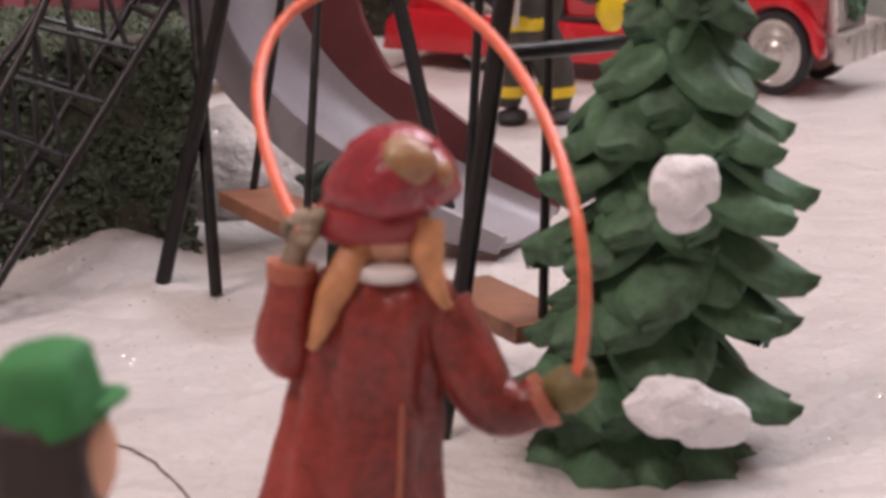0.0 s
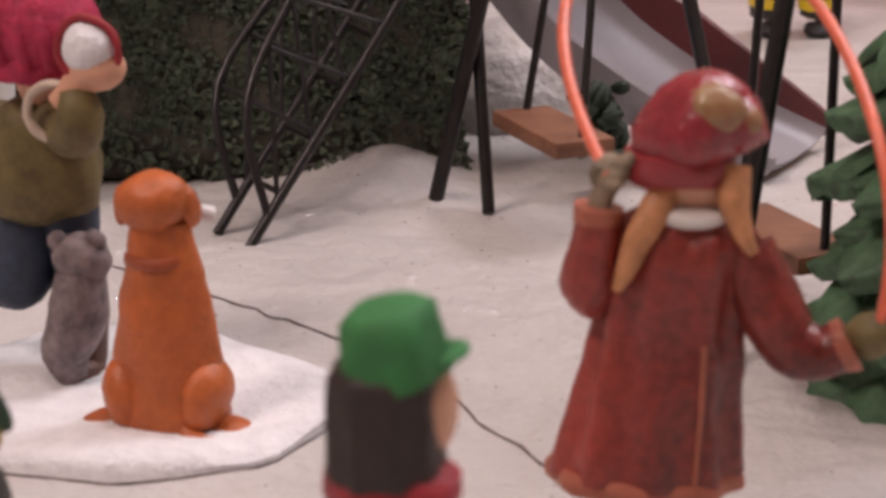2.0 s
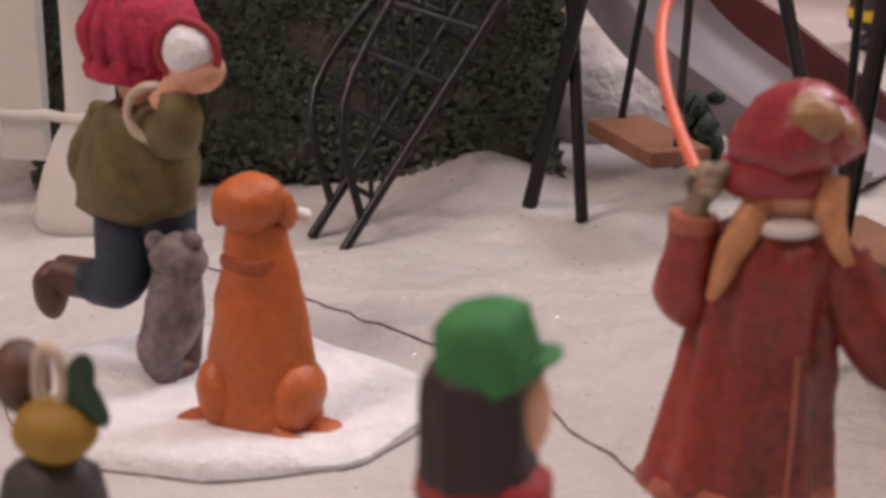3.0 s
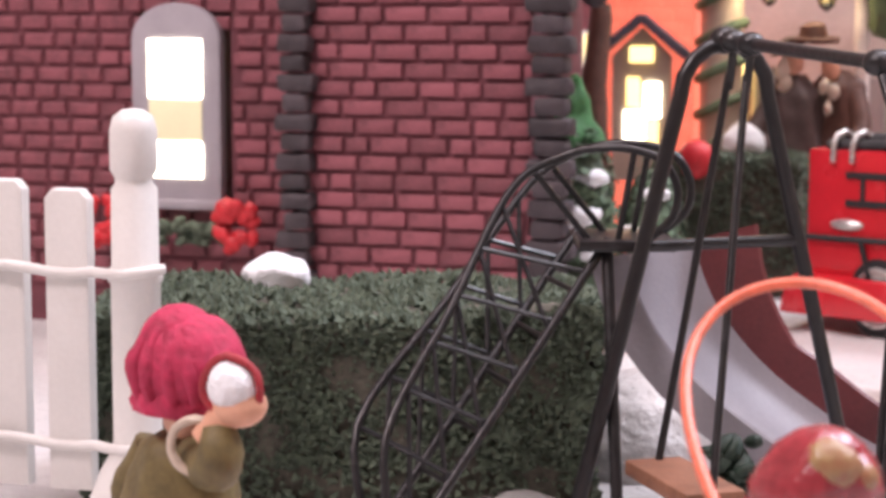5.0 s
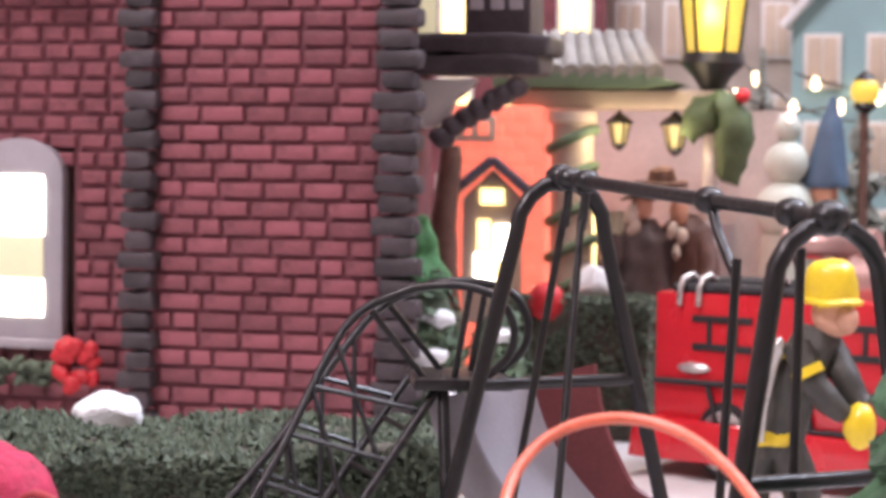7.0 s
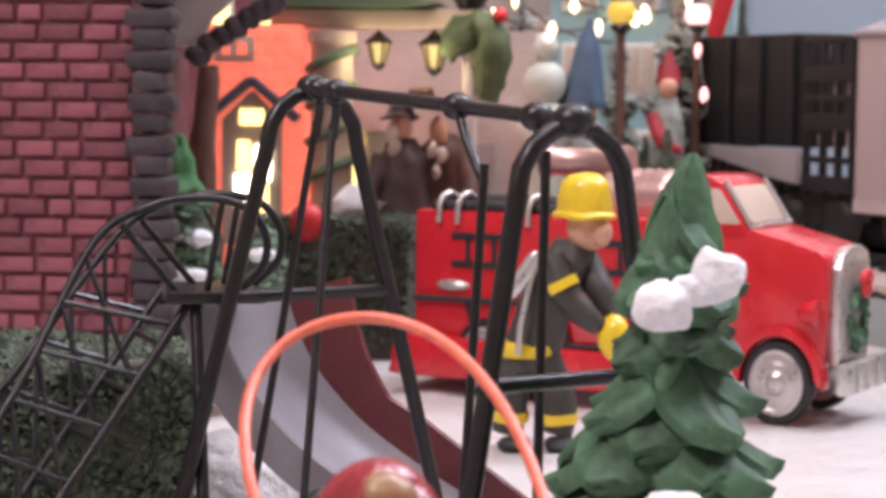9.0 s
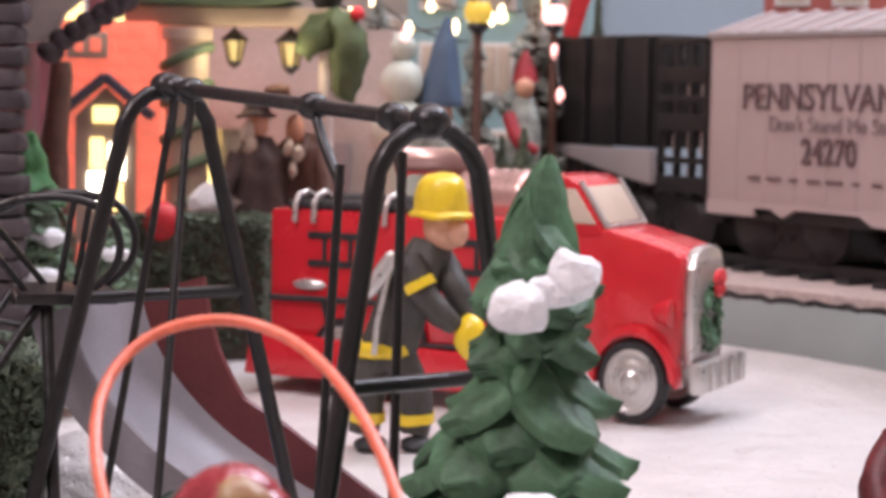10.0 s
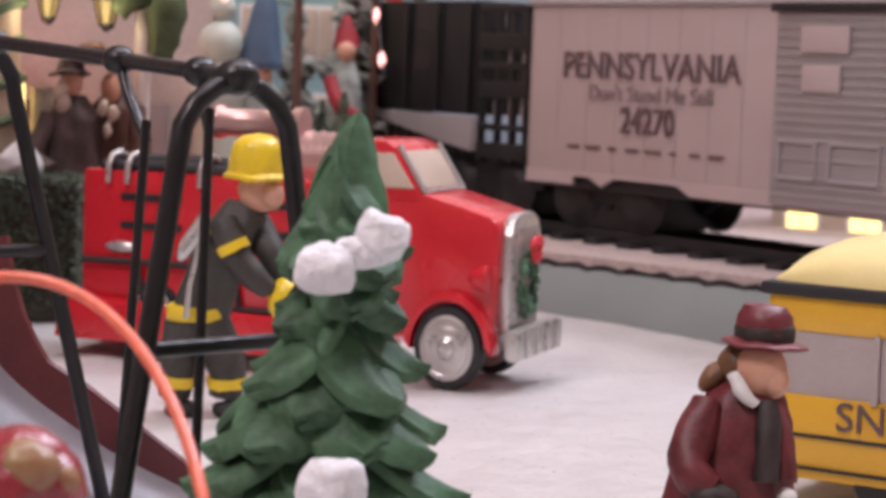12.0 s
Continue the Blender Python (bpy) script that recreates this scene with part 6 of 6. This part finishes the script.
# faint glow added to the glass; the porch lanterns are not lit
DIM_GLASS = mat("cream_glass_glow", (0.36, 0.28, 0.10), 0.3, vary=0.15, bump=0, emit=(1.0, 0.78, 0.35), power=0.12)


def lantern(x, y, z, s, name="hanging_lantern", hang=1.0, glass=None):
    la = thing(name, "black framed lantern with amber glass", "lantern", x, y, z)
    bm = new_bm()
    lathe(bm, [(0.32 * s, -0.5 * s), (0.55 * s, 0.5 * s), (0.5 * s, 0.55 * s)], seg=6)
    part("glass", bm, glass or LANTERN, la)
    bm = new_bm()
    lathe(bm, [(0.72 * s, 0.5 * s), (0.66 * s, 0.62 * s), (0.3 * s, 0.9 * s), (0.08 * s, 1.1 * s)], seg=6)
    tube(bm, [(0, 0, 1.0 * s), (0, 0, 1.0 * s + hang)], 0.06 * s, seg=6)
    part("cap", bm, IRON, la)
    bm = new_bm()
    lathe(bm, [(0.08 * s, -0.85 * s), (0.36 * s, -0.6 * s), (0.34 * s, -0.48 * s)], seg=6)
    part("base", bm, IRON, la)
    for k in range(6):
        a = math.pi / 3 * k
        bm = new_bm()
        tube(bm, [(0.33 * s * math.cos(a), 0.33 * s * math.sin(a), -0.5 * s), (0.56 * s * math.cos(a), 0.56 * s * math.sin(a), 0.52 * s)], 0.05 * s, seg=6)
        part("bar", bm, IRON, la)


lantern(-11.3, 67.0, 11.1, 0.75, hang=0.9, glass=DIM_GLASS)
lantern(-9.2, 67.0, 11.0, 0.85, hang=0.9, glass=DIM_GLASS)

# street lamp with a bow of greenery
lp = thing("street_lamp", "cream street lamp, large amber lantern, green bow", "street lamp", -7.85, 66.8, 0.0)
bm = new_bm()
lathe(bm, [(0.8, -0.1), (0.8, 0.4), (0.4, 0.8), (0.3, 1.5), (0.29, 12.5), (0.4, 12.8)], seg=18)
part("pole", bm, LANTERN_POST, lp)
bm = new_bm()
lathe(bm, [(0.4, 12.7), (0.7, 13.2), (1.2, 13.7), (1.1, 14.1)], seg=12)
part("collar", bm, IRON, lp)
bm = new_bm()
lathe(bm, [(0.95, 14.1), (1.35, 17.5), (1.2, 17.7)], seg=6)
part("glass", bm, LANTERN, lp)
for k in range(6):
    a = math.pi / 3 * k
    bm = new_bm()
    tube(bm, [(0.97 * math.cos(a), 0.97 * math.sin(a), 14.1), (1.38 * math.cos(a), 1.38 * math.sin(a), 17.6)], 0.08, seg=6)
    part("bar", bm, IRON, lp)
for pts, r in ((((0.3, -0.4, 12.6), (-0.35, -0.5, 11.7), (-0.8, -0.4, 10.9)), (0.3, 0.62, 0.25)), (((0.3, -0.4, 12.6), (0.9, -0.5, 11.2), (0.7, -0.4, 9.4)), (0.3, 0.8, 0.35)), (((-0.2, -0.4, 7.6), (-0.6, -0.5, 7.0), (-0.7, -0.4, 6.2)), (0.2, 0.5, 0.2))):
    bm = new_bm()
    tube(bm, pts, r, seg=12)
    rumple(bm, 0.25, 2.0)
    part("greenery", bm, BOW, lp, "green foliage bow")
bm = new_bm()
ball(bm, (1.2, -0.8, 12.5), 0.28, seg=12)
part("berry", bm, FLOWER, lp)


def couple(name, label, x, y, coats):
    bm = new_bm()
    # standing woman with wide hat and light hair, man leaning in from behind
    lathe(bm, [(1.5, 0), (1.5, 0.4), (1.2, 3.0), (1.05, 5.0), (0.85, 6.3), (0.35, 6.9)], (-0.4, 0, 0), 0, 24, 1, 0.8, 0.08, 6)
    lathe(bm, [(1.3, 0), (1.3, 0.4), (1.1, 3.0), (1.0, 5.2), (0.85, 6.6), (0.35, 7.1)], (1.0, 0.6, 0), 1, 24, 1, 0.8, 0.08, 5)
    tube(bm, [(-1.1, -0.2, 6.3), (-1.55, -0.6, 5.0), (-0.9, -1.1, 4.6)], [0.38, 0.34, 0.24], 0, 12)
    tube(bm, [(1.6, 0.3, 6.4), (1.8, -0.3, 5.0), (0.9, -0.8, 4.7)], [0.36, 0.32, 0.22], 1, 12)
    ball(bm, (-0.42, -0.3, 7.3), (0.34, 0.34, 0.42), 2, 16)
    ball(bm, (0.72, 0.1, 7.2), (0.34, 0.34, 0.44), 2, 16)
    lathe(bm, [(0.62, 7.55), (0.64, 7.62), (0.42, 7.7), (0.38, 8.0), (0.12, 8.1)], (-0.5, -0.15, 0), 0, 22)
    for dx, dz, r in ((-0.72, 7.1, 0.24), (-0.62, 6.6, 0.2), (0.62, 6.55, 0.2), (0.95, 6.35, 0.2), (0.7, 5.9, 0.16)):
        ball(bm, (dx, -0.45, dz), (r, 0.22, r * 1.5), 3, 12, ry=12)
    lathe(bm, [(0.85, 7.95), (0.88, 8.05), (0.5, 8.15), (0.46, 8.5), (0.15, 8.62)], (0.15, 0.1, 0), 1, 22)
    tube(bm, [(-0.6, -0.9, 3.9), (-0.65, -1.15, 2.6)], [0.14, 0.06], 3, 8)
    rumple(bm, 0.12, 1.3, x)
    rumple(bm, 0.05, 3.5, x)
    bmesh.ops.transform(bm, matrix=Matrix.Diagonal((1.1, 1, 1.15, 1)), verts=bm.verts)
    solid(name, bm, coats + [SKIN, CREAM], label, "figurine", x, y, 0)


couple("couple_figurine", "resin couple in dark brown coats and hats", -9.7, 65.8, [BROWNCOAT, LEATHER])
build_hedge("small_hedge", "dark green clipped hedge beside the fire engine", -12.0, 63.5, 5.0, 2.6, 5.1, 5, 0.0, 21, 2600)

# greenery between brick house and cottage
bm = new_bm()
lathe(bm, [(0.3, 0), (0.3, 5.6), (0.95, 6.35), (0.85, 6.7), (0.52, 7.3), (0.42, 7.8), (0.2, 8.35), (0.05, 8.5)], seg=24, wob=0.12, lobes=5)
rumple(bm, 0.12, 1.8)
rumple(bm, 0.05, 5.0)
solid("small_pine", bm, BRUSH, "small bright green pine beside the brick house", "tree", -14.95, 51.6, -0.1)


def snowy_shrub(x, y, r, h, lumps, seed):
    """A rounded bush of small leaves with lumps of snow caught in it."""
    sh = thing("snowy_shrub", "low grey-green shrub with white snow lumps", "shrub", x, y, 0)
    rng = random.Random(seed)
    bm = new_bm()
    ball(bm, (0, 0, h * 0.48), (r * 0.9, r * 0.9, h * 0.5), seg=28)
    rumple(bm, 0.25, 0.9, seed)
    part("core", bm, HEDGE, sh)
    verts, faces = [], []
    for i in range(900):
        d = Vector((rng.gauss(0, 1), rng.gauss(0, 1), rng.gauss(0, 1))).normalized()
        p = Vector((d.x * r, d.y * r, h * 0.48 + d.z * h * 0.52)) * rng.uniform(0.92, 1.06)
        t = d.orthogonal().normalized()
        t = (t * math.cos(i) + d.cross(t) * math.sin(i))
        c = d.cross(t) * rng.uniform(0.07, 0.13)
        k = len(verts)
        verts += [p - t * 0.2, p + c + d * 0.05, p - c + d * 0.05, p + t * 0.22 + d * 0.12]
        faces += [(k, k + 1, k + 3), (k, k + 3, k + 2)]
    me = bpy.data.meshes.new("leaves")
    me.from_pydata([v * U for v in verts], [], faces)
    me.materials.append(SHRUB)
    ob = new("leaves", me)
    ob.parent = sh
    tagged(ob, kind="stuff")
    for dx, dz, s in lumps:
        bm = new_bm()
        ball(bm, (dx, -r * math.sqrt(max(0.05, 1 - (dx / r) ** 2 - ((dz - h * 0.48) / (h * 0.52)) ** 2)), dz), (s, s * 0.6, s * 0.55), seg=20)
        rumple(bm, 0.14, 2.2, dz)
        part("snow_lump", bm, SNOW_LUMP, sh, "white snow lump")


SHRUB = mat("shrub_leaves", (0.11, 0.17, 0.10), 0.7, vary=0.4, scale=300)
snowy_shrub(-14.3, 50.6, 1.0, 6.4, ((-0.55, 5.4, 0.5), (0.4, 5.3, 0.45), (0.1, 4.2, 0.6), (-0.5, 3.9, 0.5), (0.5, 3.0, 0.5)), 41)
snowy_shrub(-12.5, 51.8, 1.0, 5.6, ((0.2, 4.8, 0.4), (-0.4, 3.6, 0.5)), 42)
bm = new_bm()
tube(bm, [(0, 0, 0), (0.2, 0, 3.5), (-0.1, 0, 7), (0.2, 0, 10.5)], [0.6, 0.5, 0.5, 0.35], seg=10)
rumple(bm, 0.12, 1.2)
solid("bare_trunk", bm, LEATHER, "brown bare tree trunk beside brick house", "tree", -16.35, 60.5, 0)
bm = new_bm()
ball(bm, (0, 0, 1.0), (0.7, 0.6, 0.75), seg=18)
solid("red_ornament", bm, FLOWER, "round red ornament in front of orange cottage", "ornament", -13.1, 62.4, 4.0)

# snowman, blue-hatted figure, red figure, dense tree
bm = new_bm()
for z, r in ((1.6, 1.7), (8.0, 1.25), (9.9, 0.95), (11.3, 0.62)):
    ball(bm, (0, 0, z), r, 0, 22)
lathe(bm, [(1.3, 2.8), (1.1, 5.0), (1.0, 7.0)], (0, 0, 0), 0, 20)
solid("snowman_figurine", bm, [mat("pale_green_white", (0.55, 0.60, 0.52), 0.6, vary=0.1)], "pale greenish white snowman ornament standing on snow", "ornament", -5.7, 75.0, 0.2)
bm = new_bm()
lathe(bm, [(1.5, 0), (1.5, 0.5), (1.2, 5.0), (1.1, 7.4), (0.6, 8.6)], (0, 0, 0), 2, 22, 1, 1, 0.05, 5)
ball(bm, (0, -0.3, 8.7), (0.6, 0.55, 0.6), 1, 14)
lathe(bm, [(0.95, 8.9), (0.98, 9.1), (0.85, 9.6), (0.5, 11.4), (0.1, 12.6)], (0, 0, 0), 0, 22, 1, 1, 0.05, 5, (0.3, 0))
solid("blue_cap_figurine", bm, [BLUEHAT, SKIN, FROST], "tall figure in slate blue pointed cap", "figurine", -4.15, 75.5, 0.2)
bm = new_bm()
lathe(bm, [(0.9, 0), (0.9, 0.5), (0.8, 5.0), (0.7, 8.4), (0.4, 9.4)], (0, 0, 0), 2, 20, 1, 1, 0.06, 5)
tube(bm, [(-0.7, -0.5, 8.6), (-0.2, -0.9, 7.4), (0.6, -0.8, 7.0)], [0.3, 0.34, 0.2], 0, 10)
ball(bm, (0, -0.3, 9.8), (0.45, 0.4, 0.5), 1, 14)
lathe(bm, [(0.6, 10.0), (0.45, 10.6), (0.1, 11.4)], (0, 0, 0), 0, 16)
solid("red_cap_figurine", bm, [REDSCARF, SKIN, FROST], "figure in dark red coat and cap", "figurine", -0.7, 82.0, 0.2)
tuft_tree("dense_tree", "dense dark green tree beside the black car", -0.6, 73.5, 0, 8.2, 2.3, HEDGE, 9, 1800)
tuft_tree("lit_tree", "frosted green tree with warm bulbs", -0.3, 86.0, 0, 17.0, 3.2, FROST, 10, 1500)
tuft_tree("frosted_tree", "frosted green tree behind the figures", -3.0, 84.0, 0, 13.5, 2.6, FROST, 11, 1200)
bm = new_bm()
box(bm, (0, 0, 0), (0.9, 0.2, 3.6), ry=14, bevel=0.08)
rumple(bm, 0.15, 1.0)
solid("red_banner", bm, FLOWER, "red cloth banner hanging before the tree", "banner", 1.7, 83.0, 14.0)

for k, (x, y, h, r) in enumerate(((-5.6, 80.5, 10.5, 1.9), (2.6, 88.0, 14.0, 2.4), (-7.6, 86.0, 15.0, 2.6), (-1.6, 79.0, 7.5, 1.5))):
    tuft_tree("frosted_tree", "frosted green bottle-brush tree behind the figures", x, y, 0.3, h, r, FROST if k % 2 == 0 else HEDGE, 60 + k, 900)
# the third box is given a faint glow of its own, being no lamp
for k, (x, y, z, mt) in enumerate(((-3.4, 77.0, 0.3, FLOWER), (-6.0, 76.0, 0.3, CREAM), (0.4, 78.0, 0.3, GLOW_DIM))):
    bm = new_bm()
    box(bm, (0, 0, 1.6), (1.9, 1.7, 3.2), 0, k * 20, bevel=0.12)
    box(bm, (0, 0, 1.62), (1.96, 0.3, 3.24), 1, k * 20, bevel=0.03)
    box(bm, (0, 0, 1.62), (0.3, 1.76, 3.24), 1, k * 20, bevel=0.03)
    ball(bm, (0.3, 0, 3.4), (0.45, 0.2, 0.25), 1, 12, ry=-25)
    ball(bm, (-0.3, 0, 3.4), (0.45, 0.2, 0.25), 1, 12, ry=25)
    solid("gift_box", bm, [mt, STRIPE if k else WHITE], "small wrapped gift box standing on snow", "gift", x, y, z)

bm = new_bm()
ball(bm, (0, 0, 0.5), (0.75, 0.6, 0.85), seg=24)
rumple(bm, 0.18, 1.6)
solid("snow_patch", bm, SNOW_LUMP, "white heap of snow on the small hedge", "snow", -11.75, 64.3, 4.9)


def far_lamp(name, label, x, y, z, glass, r):
    """A street lamp: thin post, dark collar and cap, glowing glass."""
    lm = thing(name, label, "street lamp", x, y, 0)
    bm = new_bm()
    lathe(bm, [(0.5, -0.1), (0.5, 0.3), (0.22, 0.7), (0.18, z - r * 1.3)], seg=12)
    part("pole", bm, LEATHER, lm)
    bm = new_bm()
    lathe(bm, [(0.2, z - r * 1.5), (r * 0.8, z - r * 1.1), (r * 0.7, z - r * 0.8)], seg=12)
    part("collar", bm, IRON, lm)
    bm = new_bm()
    lathe(bm, [(r * 0.5, z - r), (r * 0.95, z - r * 0.4), (r, z + r * 0.2), (r * 0.7, z + r * 0.8), (r * 0.2, z + r)], seg=18)
    part("glass", bm, glass, lm)
    bm = new_bm()
    lathe(bm, [(r * 0.8, z + r * 0.75), (r * 0.5, z + r * 1.1), (0.05, z + r * 1.4)], seg=12)
    part("cap", bm, IRON, lm)


far_lamp("street_lamp", "brown street lamp with amber glass among trees", -2.75, 80.0, 13.2, LANTERN, 0.62)
far_lamp("street_lamp", "brown street lamp with round pink glowing globe", 0.52, 84.2, 13.3, PINKBULB, 0.55)

# farther houses
gable_house("teal_house", "pale teal village house with lit windows", -2.2, 92, 9.0, 8, 17, 5, -4, TEAL, SNOW_LUMP, CREAM, 4, 3)
gable_house("taupe_house", "taupe village house with snowy roof", -11.5, 96, 10, 8, 19, 5, 4, TAUPE, SNOW_LUMP, CREAM, 4, 4)
gable_house("rose_house", "rose brick village house with lit windows", -20.5, 92, 9, 8, 20, 5, 8, BRICK, SLATE, GLOW_SOFT, 4, 3)
gable_house("red_striped_house", "red and cream village house behind train", 19.0, 99, 15, 10, 18, 6, -12, REDHOUSE, SNOW_LUMP, CREAM, 4, 5)
gable_house("cream_shop", "cream shop front with warm windows behind train", 24.5, 83, 12, 8, 9.5, 3, -30, CREAM, SNOW_LUMP, GLOW_SOFT, 2, 4)


def garland(a, b, sag, n, seed):
    """A wire hung from a to b, with glowing bulbs along it."""
    a, b = Vector(a), Vector(b)
    gl = thing("light_string", "thin wire with small glowing bulbs", "string lights", a.x, a.y, a.z, group="string lights")
    rg = random.Random(seed)
    pt = lambda f: (b - a) * f - Vector((0, 0, sag * 4 * f * (1 - f)))
    bm = new_bm()
    tube(bm, [pt(k / 16) for k in range(17)], 0.05, seg=6)
    part("wire", bm, IRON, gl)
    for k in range(n):
        p = pt((k + rg.uniform(0.2, 0.8)) / n) - Vector((0, 0, 0.2))
        bm = new_bm()
        lathe(bm, [(0.05, 0.34), (0.14, 0.2), (0.2 * rg.uniform(0.6, 1.2), -0.1), (0.05, -0.34)], p, seg=12)
        part("bulb", bm, rg.choice((BULB, BULB, COOLBULB, PINKBULB)), gl)


garland((-7.6, 66.8, 13.0), (-3.0, 84.0, 13.4), 1.0, 3, 1)
garland((-3.0, 84.0, 13.3), (-0.3, 86.0, 16.8), 1.2, 3, 2)
garland((-0.3, 86.0, 16.0), (1.0, 83.0, 9.0), -0.6, 5, 3)
garland((-11.5, 95.0, 18.0), (-3.0, 84.0, 12.0), 1.5, 4, 4)
garland((-6.5, 91.9, 14.5), (2.2, 91.6, 14.5), 0.8, 5, 5)
# fill lights added by the unlit porch lanterns, and one at the street lamp
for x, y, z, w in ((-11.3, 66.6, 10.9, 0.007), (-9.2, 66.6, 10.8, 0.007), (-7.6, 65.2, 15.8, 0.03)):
    data = bpy.data.lights.new("lantern_fill", "POINT")
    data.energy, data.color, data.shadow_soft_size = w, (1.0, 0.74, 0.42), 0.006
    ob = new("lantern_fill", data)
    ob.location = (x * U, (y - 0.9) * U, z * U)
bm = new_bm()
box(bm, (0, 0, 0), (60, 1.0, 26), bevel=0.1)
solid("backdrop", bm, SKYBOARD, "pale blue sky board behind the village", "backdrop", 30, 118, 13, -10, kind="structure")
bm = new_bm()
box(bm, (0, 0, 0), (70, 1.0, 40), bevel=0.1)
solid("backdrop", bm, TAUPE, "dim taupe cloth behind the village", "backdrop", -32, 112, 20, 12, kind="structure")
